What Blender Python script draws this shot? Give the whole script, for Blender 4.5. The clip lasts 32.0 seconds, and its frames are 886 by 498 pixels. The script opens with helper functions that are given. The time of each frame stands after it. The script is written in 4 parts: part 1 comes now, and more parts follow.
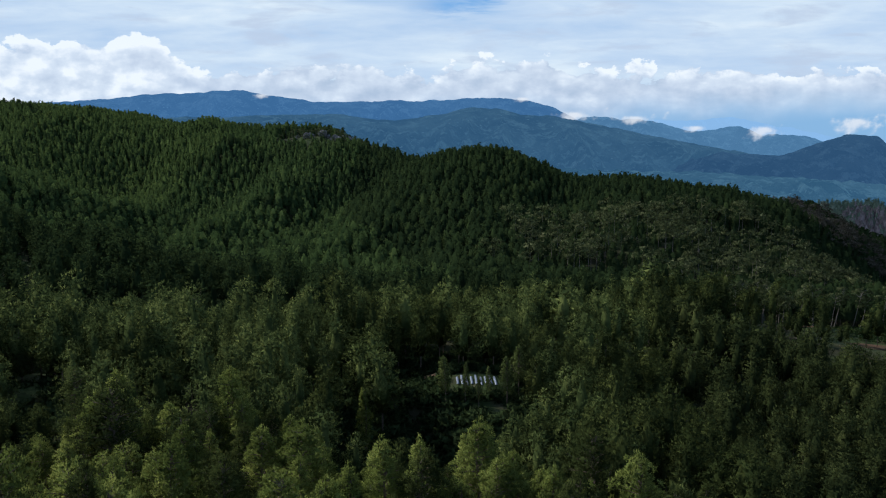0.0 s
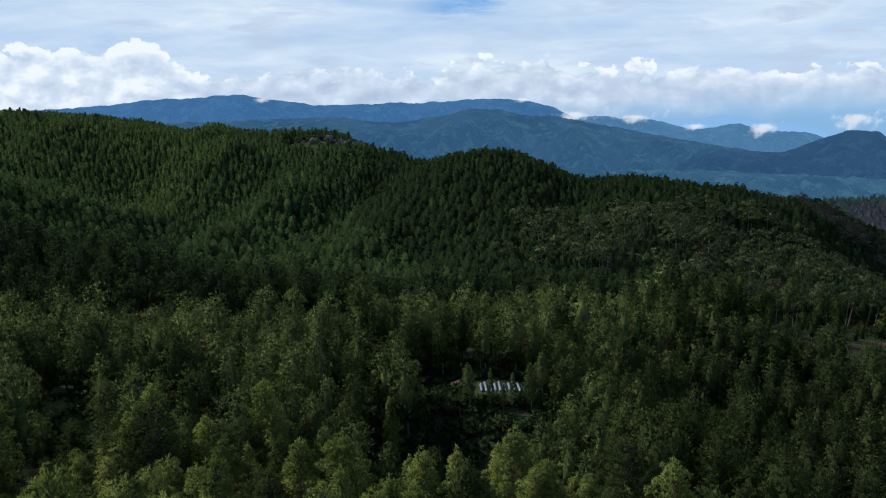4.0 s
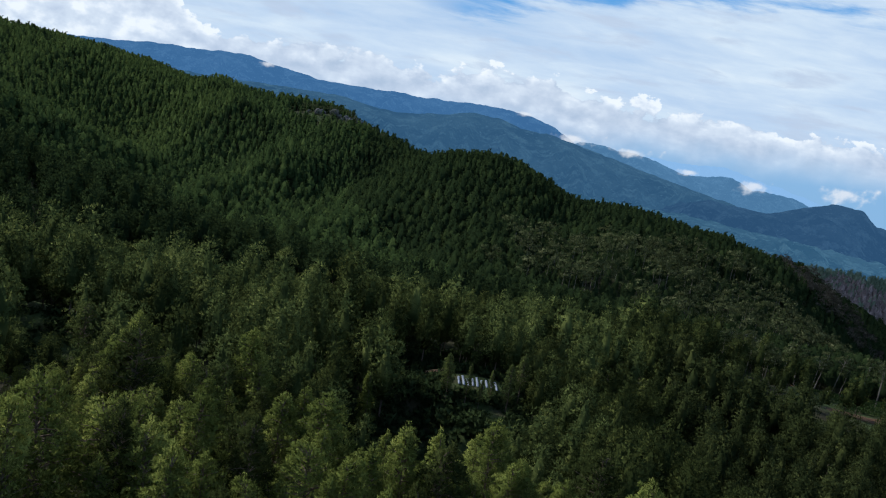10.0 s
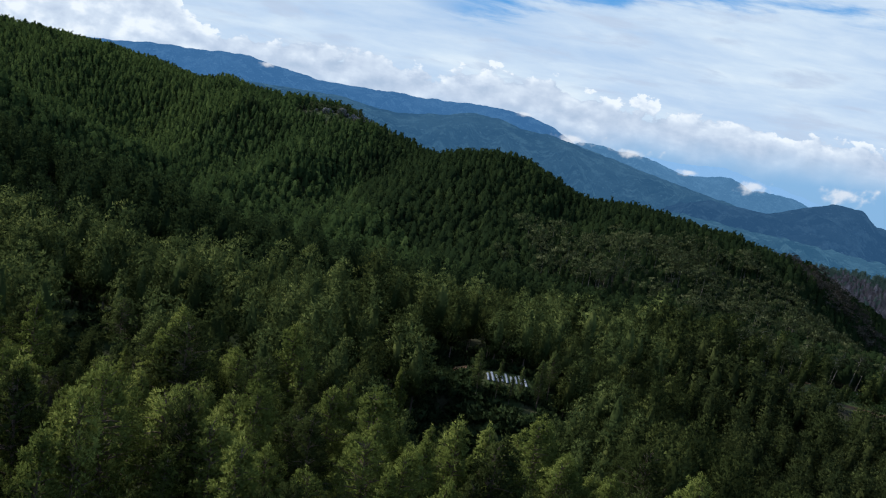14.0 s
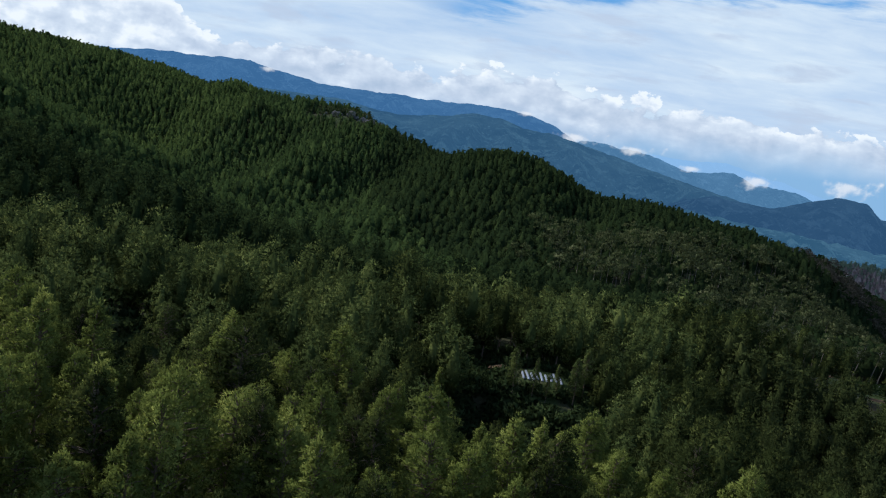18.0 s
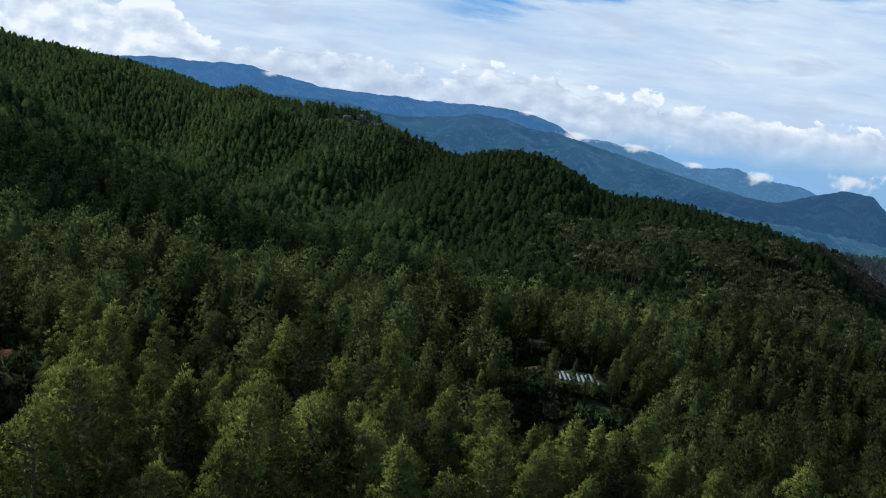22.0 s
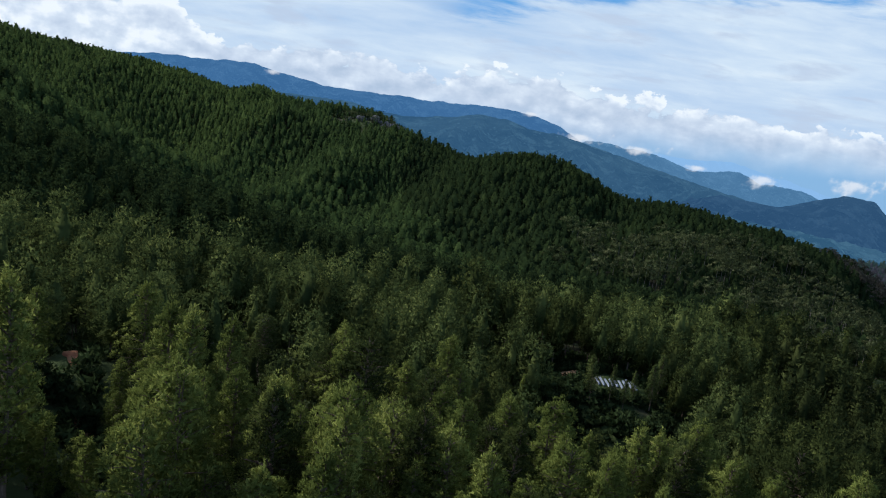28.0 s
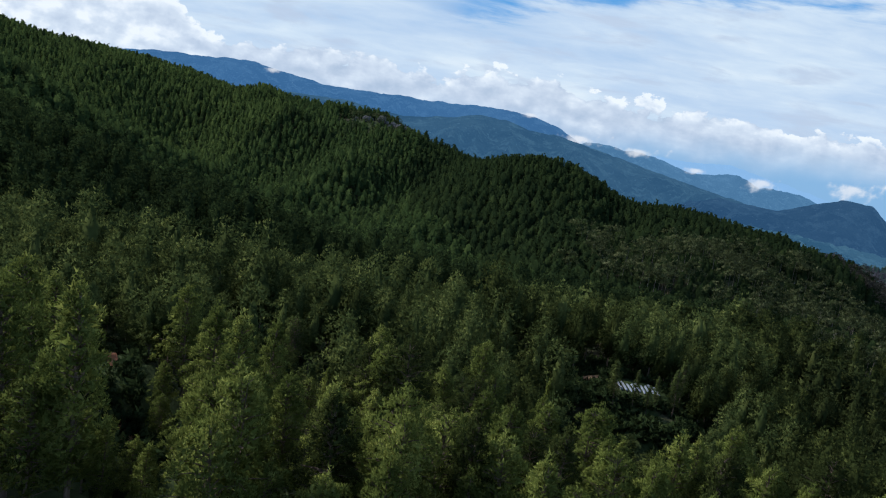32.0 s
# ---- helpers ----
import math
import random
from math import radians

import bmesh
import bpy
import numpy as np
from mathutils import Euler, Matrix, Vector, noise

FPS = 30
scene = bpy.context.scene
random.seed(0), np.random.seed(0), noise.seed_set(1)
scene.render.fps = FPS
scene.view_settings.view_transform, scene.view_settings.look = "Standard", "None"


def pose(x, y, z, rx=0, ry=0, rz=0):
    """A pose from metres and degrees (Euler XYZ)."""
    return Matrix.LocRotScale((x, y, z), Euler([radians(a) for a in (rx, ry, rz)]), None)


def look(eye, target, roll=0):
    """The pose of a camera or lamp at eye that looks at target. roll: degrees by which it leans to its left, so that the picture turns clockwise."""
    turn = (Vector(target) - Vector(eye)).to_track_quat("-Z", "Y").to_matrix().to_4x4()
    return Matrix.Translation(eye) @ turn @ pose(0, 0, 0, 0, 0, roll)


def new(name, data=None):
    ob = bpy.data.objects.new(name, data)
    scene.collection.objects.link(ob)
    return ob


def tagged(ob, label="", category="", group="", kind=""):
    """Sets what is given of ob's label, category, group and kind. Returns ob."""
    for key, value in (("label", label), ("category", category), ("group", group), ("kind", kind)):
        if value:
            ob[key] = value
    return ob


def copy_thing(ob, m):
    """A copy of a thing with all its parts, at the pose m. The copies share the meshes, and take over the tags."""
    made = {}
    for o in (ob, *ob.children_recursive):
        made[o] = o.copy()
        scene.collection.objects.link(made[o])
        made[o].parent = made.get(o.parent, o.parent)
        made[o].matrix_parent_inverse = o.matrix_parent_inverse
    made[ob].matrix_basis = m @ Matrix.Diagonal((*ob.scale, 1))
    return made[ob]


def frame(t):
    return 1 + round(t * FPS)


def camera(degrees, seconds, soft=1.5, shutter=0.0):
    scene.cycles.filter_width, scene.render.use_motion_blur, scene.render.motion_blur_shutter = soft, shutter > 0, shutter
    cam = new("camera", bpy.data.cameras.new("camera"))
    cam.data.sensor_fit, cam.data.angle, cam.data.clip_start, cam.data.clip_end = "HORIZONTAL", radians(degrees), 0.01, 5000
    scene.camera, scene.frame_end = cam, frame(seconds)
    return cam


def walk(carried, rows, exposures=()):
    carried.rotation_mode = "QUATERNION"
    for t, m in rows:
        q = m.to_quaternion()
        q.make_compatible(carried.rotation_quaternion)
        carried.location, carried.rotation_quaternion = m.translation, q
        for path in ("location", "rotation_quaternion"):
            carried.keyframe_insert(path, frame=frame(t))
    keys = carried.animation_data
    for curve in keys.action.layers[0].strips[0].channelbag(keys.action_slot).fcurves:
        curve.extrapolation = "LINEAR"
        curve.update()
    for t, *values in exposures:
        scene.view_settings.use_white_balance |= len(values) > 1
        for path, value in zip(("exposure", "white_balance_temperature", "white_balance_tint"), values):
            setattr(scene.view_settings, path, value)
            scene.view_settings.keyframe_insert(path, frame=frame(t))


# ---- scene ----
cam = camera(58.0, 32.0, soft=1.1)
PATH = [
    (0, pose(0, 0, 100, 80.53, -0.01, 0.01)),
    (0.1, pose(-0.04, 0.16, 99.95, 80.53, -1.12, -0)),
    (0.2, pose(-0.07, 0.32, 99.9, 80.49, -4.06, -0.01)),
    (0.3, pose(-0.11, 0.48, 99.85, 80.46, -6.9, -0.02)),
    (0.4, pose(-0.14, 0.64, 99.8, 80.35, -12.88, -0.01)),
    (0.5, pose(-0.18, 0.8, 99.75, 80.24, -18.91, -0)),
    (0.6, pose(-0.21, 0.96, 99.7, 80.12, -24.34, 0.03)),
    (0.7, pose(-0.25, 1.12, 99.65, 80.1, -25.76, 0.04)),
    (1, pose(-0.35, 1.61, 99.5, 80.16, -25.1, 0.01)),
    (1.5, pose(-0.87, 1.34, 99.58, 80.26, -20.95, -0.01)),
    (2, pose(-1.39, 1.07, 99.66, 80.37, -17.3, -0.01)),
    (2.5, pose(-2.11, 0.58, 100.1, 80.42, -13.53, -0.03)),
    (3, pose(-2.83, 0.08, 100.54, 80.45, -12.04, -0.03)),
    (3.1, pose(-2.99, -0.02, 100.66, 80.43, -11.87, -0.03)),
    (3.2, pose(-3.15, -0.12, 100.78, 80.44, -10.45, -0.03)),
    (3.3, pose(-3.32, -0.22, 100.9, 80.45, -9.13, -0.04)),
    (3.4, pose(-3.48, -0.32, 101.02, 80.5, -6.09, -0.04)),
    (3.5, pose(-3.64, -0.42, 101.14, 80.64, 0.97, -0.04)),
    (3.6, pose(-3.67, -0.39, 101.16, 80.65, 1.52, -0.03)),
    (4, pose(-3.78, -0.29, 101.25, 80.62, 0.81, -0.01)),
    (5.5, pose(-4.23, 0.09, 101.57, 80.53, -1.69, 0.07)),
    (5.7, pose(-4.25, 0.12, 101.39, 80.53, -2.83, 0.07)),
    (5.8, pose(-4.26, 0.13, 101.3, 80.52, -3.54, 0.08)),
    (5.9, pose(-4.27, 0.15, 101.21, 80.49, -5.26, 0.08)),
    (6, pose(-4.29, 0.16, 101.12, 80.45, -7.67, 0.09)),
    (6.1, pose(-4.32, 0.12, 101.03, 80.37, -12.97, 0.09)),
    (6.2, pose(-4.36, 0.08, 100.94, 80.27, -18.95, 0.1)),
    (6.3, pose(-4.4, 0.03, 100.85, 80.19, -23.61, 0.12)),
    (6.4, pose(-4.44, -0.01, 100.76, 80.17, -26.25, 0.13)),
    (6.5, pose(-4.47, -0.05, 100.67, 80.2, -26.65, 0.12)),
    (6.6, pose(-4.55, -0.04, 100.6, 80.21, -26.56, 0.11)),
    (6.7, pose(-4.62, -0.03, 100.52, 80.22, -25.95, 0.1)),
    (7, pose(-4.85, -0.01, 100.29, 80.28, -23.99, 0.08)),
    (7.5, pose(-5.43, 0.02, 99.97, 80.37, -19.53, 0.04)),
    (8, pose(-6.02, 0.04, 99.64, 80.46, -16.1, -0)),
    (8.5, pose(-6.66, 0.13, 99.29, 80.51, -13.15, 0.01)),
    (9, pose(-7.3, 0.21, 98.94, 80.55, -11.7, 0.01)),
    (9.5, pose(-8, 0.29, 98.69, 80.56, -10.68, -0.01)),
    (10, pose(-8.71, 0.37, 98.44, 80.56, -10.03, -0.02)),
    (10.5, pose(-9.41, 0.45, 98.19, 80.57, -9.92, -0.03)),
    (11, pose(-10.12, 0.53, 97.94, 80.57, -9.81, -0.04)),
    (11.5, pose(-10.82, 0.56, 97.7, 80.58, -9.82, -0.05)),
    (12, pose(-11.51, 0.6, 97.46, 80.58, -9.84, -0.07)),
    (12.5, pose(-12.21, 0.63, 97.22, 80.59, -9.94, -0.09)),
    (13, pose(-12.9, 0.66, 96.98, 80.59, -9.96, -0.11)),
    (13.5, pose(-13.56, 0.59, 96.8, 80.61, -10.02, -0.13)),
    (15.5, pose(-16.2, 0.28, 96.08, 80.61, -9.9, -0.15)),
    (16, pose(-16.86, 0.2, 95.9, 80.63, -9.71, -0.15)),
    (16.5, pose(-17.57, 0.09, 95.84, 80.62, -9.43, -0.15)),
    (17, pose(-18.28, -0.01, 95.78, 80.65, -9.14, -0.15)),
    (17.5, pose(-18.99, -0.12, 95.73, 80.68, -9.1, -0.14)),
    (18, pose(-19.7, -0.23, 95.67, 80.68, -8.93, -0.1)),
    (18.5, pose(-20.41, -0.33, 95.61, 80.69, -8.95, -0.1)),
    (19, pose(-21.12, -0.44, 95.55, 80.7, -8.73, -0.07)),
    (19.5, pose(-21.87, -0.58, 95.55, 80.71, -8.46, -0.06)),
    (20, pose(-22.62, -0.72, 95.54, 80.71, -8.4, -0.03)),
    (20.5, pose(-23.37, -0.86, 95.54, 80.7, -8.33, -0.03)),
    (21, pose(-24.12, -1, 95.53, 80.7, -8.11, -0.03)),
    (21.5, pose(-24.87, -1.14, 95.53, 80.72, -7.71, -0.01)),
    (22, pose(-25.61, -1.27, 95.52, 80.73, -7.79, -0.02)),
    (22.5, pose(-26.39, -1.17, 95.44, 80.75, -7.36, -0.01)),
    (22.6, pose(-26.52, -1.2, 95.44, 80.77, -5.78, 0)),
    (22.7, pose(-26.65, -1.23, 95.44, 80.81, -3.65, 0.02)),
    (22.8, pose(-26.78, -1.26, 95.43, 80.84, -1.72, 0.03)),
    (22.9, pose(-26.9, -1.29, 95.43, 80.86, -0.5, 0.04)),
    (23, pose(-27.03, -1.32, 95.43, 80.86, 0.18, 0.05)),
    (23.1, pose(-27.14, -1.36, 95.44, 80.86, -0.09, 0.05)),
    (23.2, pose(-27.26, -1.4, 95.46, 80.84, -1.31, 0.05)),
    (23.3, pose(-27.37, -1.44, 95.47, 80.79, -3.44, 0.05)),
    (23.4, pose(-27.48, -1.48, 95.49, 80.76, -5.06, 0.05)),
    (23.5, pose(-27.59, -1.52, 95.51, 80.74, -6.03, 0.05)),
    (23.6, pose(-27.71, -1.54, 95.51, 80.73, -6.58, 0.05)),
    (24, pose(-28.18, -1.64, 95.52, 80.72, -7.3, 0.05)),
    (24.5, pose(-28.78, -1.76, 95.53, 80.7, -7.84, 0.05)),
    (25, pose(-29.37, -1.88, 95.54, 80.7, -8.03, 0.06)),
    (25.5, pose(-30.04, -1.9, 95.52, 80.69, -8.31, 0.05)),
    (27.5, pose(-32.68, -1.99, 95.42, 80.72, -8.32, 0.04)),
    (28, pose(-33.34, -2.01, 95.39, 80.72, -8.45, 0.05)),
    (28.5, pose(-33.98, -2.1, 95.42, 80.7, -8.44, 0.03)),
    (29, pose(-34.62, -2.18, 95.45, 80.72, -8.29, 0.02)),
    (29.5, pose(-35.26, -2.27, 95.48, 80.72, -8.52, 0.02)),
    (30, pose(-35.9, -2.36, 95.51, 80.74, -8.81, 0.01)),
    (30.5, pose(-36.56, -2.33, 95.47, 80.73, -8.85, -0)),
    (31, pose(-37.21, -2.29, 95.44, 80.72, -8.98, -0.03)),
    (31.5, pose(-37.87, -2.26, 95.4, 80.72, -9.03, -0.04)),
    (32, pose(-38.53, -2.23, 95.36, 80.73, -9.05, -0.06)),
]
walk(cam, PATH, [(0, 0.40, 6100, 10), (32, 0.40, 6100, 10)])

# ---- light ----
SUN_AZ, SUN_EL = radians(300), radians(40)      # compass-like: 0 is +y, clockwise
world = bpy.data.worlds.new("sky_world")
scene.world = world
world.use_nodes = True
wn = world.node_tree.nodes
sky = wn.new("ShaderNodeTexSky")
sky.sky_type = "NISHITA"
sky.sun_disc = False
sky.sun_elevation = SUN_EL
sky.sun_rotation = SUN_AZ
wn["Background"].inputs["Strength"].default_value = 0.15
world.node_tree.links.new(sky.outputs[0], wn["Background"].inputs["Color"])
sun = new("sun", bpy.data.lights.new("sun", "SUN"))
sun.data.energy = 3.1
sun.data.angle = radians(3.0)
sun.data.color = (1.0, 0.95, 0.86)
sun_dir = Vector((math.sin(SUN_AZ) * math.cos(SUN_EL), math.cos(SUN_AZ) * math.cos(SUN_EL), math.sin(SUN_EL)))
sun.matrix_world = look((0, 0, 300), Vector((0, 0, 300)) - sun_dir)



# ---- node helpers ----
class Nodes:
    """Short ways to chain shader nodes."""

    def __init__(self, name):
        self.mat = bpy.data.materials.new(name)
        self.mat.use_nodes = True
        self.t = self.mat.node_tree
        self.bsdf = self.t.nodes["Principled BSDF"]
        self.out = self.t.nodes["Material Output"]

    def put(self, socket, value):
        if isinstance(value, bpy.types.NodeSocket):
            self.t.links.new(value, socket)
        elif value is not None:
            socket.default_value = value

    def math(self, op, a, b=None, c=None, clamp=False):
        n = self.t.nodes.new("ShaderNodeMath")
        n.operation, n.use_clamp = op, clamp
        for s, v in zip(n.inputs, (a, b, c)):
            self.put(s, v)
        return n.outputs[0]

    def coords(self, kind="Object"):
        return self.t.nodes.new("ShaderNodeTexCoord").outputs[kind]

    def split(self, v):
        n = self.t.nodes.new("ShaderNodeSeparateXYZ")
        self.put(n.inputs[0], v)
        return n.outputs

    def join(self, x, y, z=0.0):
        n = self.t.nodes.new("ShaderNodeCombineXYZ")
        for s, v in zip(n.inputs, (x, y, z)):
            self.put(s, v)
        return n.outputs[0]

    def noise(self, vec, scale, detail=4.0, rough=0.55, colour=False, warp=0.0):
        n = self.t.nodes.new("ShaderNodeTexNoise")
        self.put(n.inputs["Vector"], vec)
        n.inputs["Scale"].default_value = scale
        n.inputs["Detail"].default_value = detail
        n.inputs["Roughness"].default_value = rough
        n.inputs["Distortion"].default_value = warp
        return n.outputs["Color" if colour else "Fac"]

    def ramp(self, fac, stops, ease="LINEAR"):
        n = self.t.nodes.new("ShaderNodeValToRGB")
        self.put(n.inputs[0], fac)
        n.color_ramp.interpolation = ease
        e = n.color_ramp.elements
        while len(e) < len(stops):
            e.new(0.5)
        for el, (p, c) in zip(e, stops):
            el.position = p
            el.color = (*c, 1) if len(c) == 3 else c
        return n.outputs[0]

    def mix(self, fac, a, b, kind="MIX"):
        n = self.t.nodes.new("ShaderNodeMix")
        n.data_type, n.blend_type = "RGBA", kind
        self.put(n.inputs[0], fac)
        for s, v in ((n.inputs[6], a), (n.inputs[7], b)):
            self.put(s, (*v, 1) if isinstance(v, tuple) and len(v) == 3 else v)
        return n.outputs[2]

    def span(self, v, a, b, c=0.0, d=1.0, smooth=True):
        n = self.t.nodes.new("ShaderNodeMapRange")
        n.interpolation_type = "SMOOTHSTEP" if smooth else "LINEAR"
        for s, x in zip(n.inputs, (v, a, b, c, d)):
            self.put(s, x)
        return n.outputs[0]

    def bump(self, height, strength, distance):
        n = self.t.nodes.new("ShaderNodeBump")
        self.put(n.inputs["Height"], height)
        n.inputs["Strength"].default_value = strength
        n.inputs["Distance"].default_value = distance
        self.t.links.new(n.outputs[0], self.bsdf.inputs["Normal"])

    def done(self, colour=None, rough=0.8, spec=0.2):
        if colour is not None:
            self.put(self.bsdf.inputs["Base Color"], (*colour, 1) if isinstance(colour, tuple) else colour)
        self.put(self.bsdf.inputs["Roughness"], rough)
        self.bsdf.inputs["Specular IOR Level"].default_value = spec
        return self.mat


# ---- materials ----
def foliage(name, dark, light, young_or_lit, thin=0.36):
    """Needles or leaves: stand-wide patches, tree-sized shifts, single tufts of their own tone, light passing through."""
    n = Nodes(name)
    geo = n.t.nodes.new("ShaderNodeNewGeometry")
    spot = geo.outputs["Position"]
    patch = n.noise(spot, 0.022, 3, 0.6)
    tree = n.noise(spot, 0.21, 2, 0.5)
    own = geo.outputs["Random Per Island"]
    mixf = n.math("MULTIPLY_ADD", own, 0.16, n.math("MULTIPLY_ADD", patch, 1.0, n.math("MULTIPLY_ADD", tree, 1.4, -0.95)), clamp=True)
    col = n.mix(mixf, dark, light)
    col = n.mix(n.span(n.math("MULTIPLY_ADD", own, 0.4, n.math("MULTIPLY", tree, 1.0)), 0.68, 1.12), col, young_or_lit)
    diff = n.t.nodes.new("ShaderNodeBsdfDiffuse")
    trans = n.t.nodes.new("ShaderNodeBsdfTranslucent")
    both = n.t.nodes.new("ShaderNodeMixShader")
    both.inputs[0].default_value = thin
    for s in (diff, trans):
        n.put(s.inputs["Color"], col)
    n.t.links.new(diff.outputs[0], both.inputs[1])
    n.t.links.new(trans.outputs[0], both.inputs[2])
    n.t.links.new(both.outputs[0], n.out.inputs[0])
    return n.mat


# front needles lighter than plateau ones: sunlight on the foreground put into colour
M_PINE = foliage("pine_needles", (0.064, 0.086, 0.022), (0.165, 0.200, 0.046), (0.245, 0.270, 0.072))
M_MID = foliage("plateau_pine_needles", (0.040, 0.058, 0.020), (0.102, 0.130, 0.040), (0.160, 0.186, 0.057))
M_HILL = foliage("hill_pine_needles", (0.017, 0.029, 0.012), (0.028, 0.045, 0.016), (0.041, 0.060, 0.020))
# two lighter copies of the hill needles: sunlight on the left slope put into colour
M_HILL_LIT = foliage("hill_pine_needles_lit", (0.029, 0.049, 0.017), (0.050, 0.079, 0.025), (0.074, 0.106, 0.033))
M_HILL_SUNLIT = foliage("hill_pine_needles_sunlit", (0.038, 0.060, 0.019), (0.064, 0.096, 0.028), (0.090, 0.126, 0.037))
# ridge leaves lightened: sunlight and distant haze are in the colour
M_RIDGE_LIT = foliage("ridge_tree_leaves_lit", (0.11, 0.15, 0.10), (0.18, 0.225, 0.15), (0.24, 0.29, 0.20))
# pine needles again, darkened: shade on the right slope is in the colour
M_SLOPE_SHADE = foliage("slope_pine_needles_shaded", (0.022, 0.032, 0.011), (0.053, 0.068, 0.020), (0.085, 0.100, 0.029))
M_DRY = foliage("dry_foliage", (0.036, 0.050, 0.021), (0.080, 0.094, 0.042), (0.132, 0.142, 0.072))
M_BROWN = foliage("browned_foliage", (0.050, 0.047, 0.036), (0.100, 0.090, 0.072), (0.160, 0.145, 0.120))
# rust-grey foliage, lightened by the sun and haze painted into it
M_RUST_LIT = foliage("rust_foliage_lit", (0.18, 0.145, 0.135), (0.27, 0.22, 0.205), (0.36, 0.31, 0.29))
# gully leaves darkened further, the gully's shade put into the colour
M_GULLY_SHADE = foliage("gully_tree_leaves_shaded", (0.020, 0.029, 0.011), (0.046, 0.060, 0.020), (0.078, 0.092, 0.030))
M_SHRUB = foliage("shrub_leaves", (0.020, 0.034, 0.014), (0.042, 0.064, 0.024), (0.070, 0.098, 0.036))
M_CROP = foliage("crop_leaves", (0.022, 0.042, 0.014), (0.050, 0.084, 0.024), (0.09, 0.13, 0.038))


def bark():
    n = Nodes("pine_bark")
    o = n.coords()
    x, y, z = n.split(o)
    g = n.noise(n.join(n.math("MULTIPLY", x, 6.0), n.math("MULTIPLY", y, 6.0), z), 1.6, 6, 0.65)
    n.bump(g, 0.8, 0.05)
    return n.done(n.ramp(g, [(0.3, (0.05, 0.036, 0.027)), (0.55, (0.13, 0.098, 0.075)), (0.8, (0.23, 0.19, 0.155))]), 0.95, 0.1)


def forest_floor():
    n = Nodes("forest_floor")
    p = n.coords()
    big, fine = n.noise(p, 0.035, 4, 0.6), n.noise(p, 0.9, 6, 0.7)
    litter = n.mix(fine, (0.018, 0.018, 0.010), (0.042, 0.037, 0.021))
    green = n.mix(fine, (0.022, 0.034, 0.012), (0.058, 0.080, 0.026))
    n.bump(fine, 0.7, 0.35)
    return n.done(n.mix(n.span(big, 0.36, 0.56), litter, green), 0.95, 0.1)


def grass_mat():
    n = Nodes("meadow_grass")
    p = n.coords()
    big, fine = n.noise(p, 0.16, 4, 0.6), n.noise(p, 2.4, 6, 0.7)
    c = n.mix(fine, (0.018, 0.030, 0.009), (0.050, 0.070, 0.022))
    n.bump(fine, 0.8, 0.2)
    return n.done(n.mix(n.span(big, 0.5, 0.72), c, (0.055, 0.052, 0.026)), 0.95, 0.1)


def soil_mat(name, dark, light, dry):
    n = Nodes(name)
    p = n.coords()
    big, fine = n.noise(p, 0.35, 4, 0.6), n.noise(p, 3.0, 6, 0.7)
    c = n.mix(fine, dark, light)
    n.bump(fine, 0.9, 0.15)
    return n.done(n.mix(n.span(big, 0.45, 0.7), c, dry), 0.95, 0.1)


def plastic_mat():
    n = Nodes("silver_mulch_film")
    f = n.noise(n.coords(), 3.5, 5, 0.6)
    n.bump(f, 0.5, 0.05)
    return n.done(n.mix(f, (0.10, 0.12, 0.155), (0.22, 0.25, 0.30)), 0.45, 0.5)


def plain_mat(name, a, b, scale=4.0, rough=0.8):
    n = Nodes(name)
    return n.done(n.mix(n.noise(n.coords(), scale, 5, 0.6), a, b), rough)


M_BARK, M_FLOOR, M_GRASS, M_FILM = bark(), forest_floor(), grass_mat(), plastic_mat()
M_SOIL = soil_mat("garden_soil", (0.045, 0.026, 0.015), (0.105, 0.062, 0.036), (0.085, 0.066, 0.036))
M_EARTH = soil_mat("dry_earth", (0.10, 0.062, 0.034), (0.22, 0.135, 0.075), (0.19, 0.145, 0.08))
M_CLAY = soil_mat("laterite_soil", (0.17, 0.060, 0.030), (0.36, 0.155, 0.080), (0.26, 0.16, 0.085))
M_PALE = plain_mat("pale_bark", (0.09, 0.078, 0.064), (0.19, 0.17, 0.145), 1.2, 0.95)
M_ROCK = plain_mat("weathered_rock", (0.035, 0.035, 0.034), (0.15, 0.147, 0.143), 0.9, 0.95)
M_WOOD = plain_mat("weathered_post_wood", (0.22, 0.21, 0.19), (0.38, 0.36, 0.33))


def mountain_mat(name, wood, haze_glow, share):
    """Wooded far slopes with small fields; the blue haze before them is put into their emission."""
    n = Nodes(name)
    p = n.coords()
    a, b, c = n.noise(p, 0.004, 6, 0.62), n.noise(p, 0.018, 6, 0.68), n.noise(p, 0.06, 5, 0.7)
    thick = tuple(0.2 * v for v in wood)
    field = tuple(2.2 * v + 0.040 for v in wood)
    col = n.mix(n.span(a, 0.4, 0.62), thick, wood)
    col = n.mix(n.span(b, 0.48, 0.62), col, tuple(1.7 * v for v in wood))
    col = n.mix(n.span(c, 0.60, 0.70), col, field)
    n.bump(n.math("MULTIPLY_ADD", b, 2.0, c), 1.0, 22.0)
    n.put(n.bsdf.inputs["Emission Color"], (*haze_glow, 1))
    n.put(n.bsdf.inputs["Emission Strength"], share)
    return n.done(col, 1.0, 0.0)


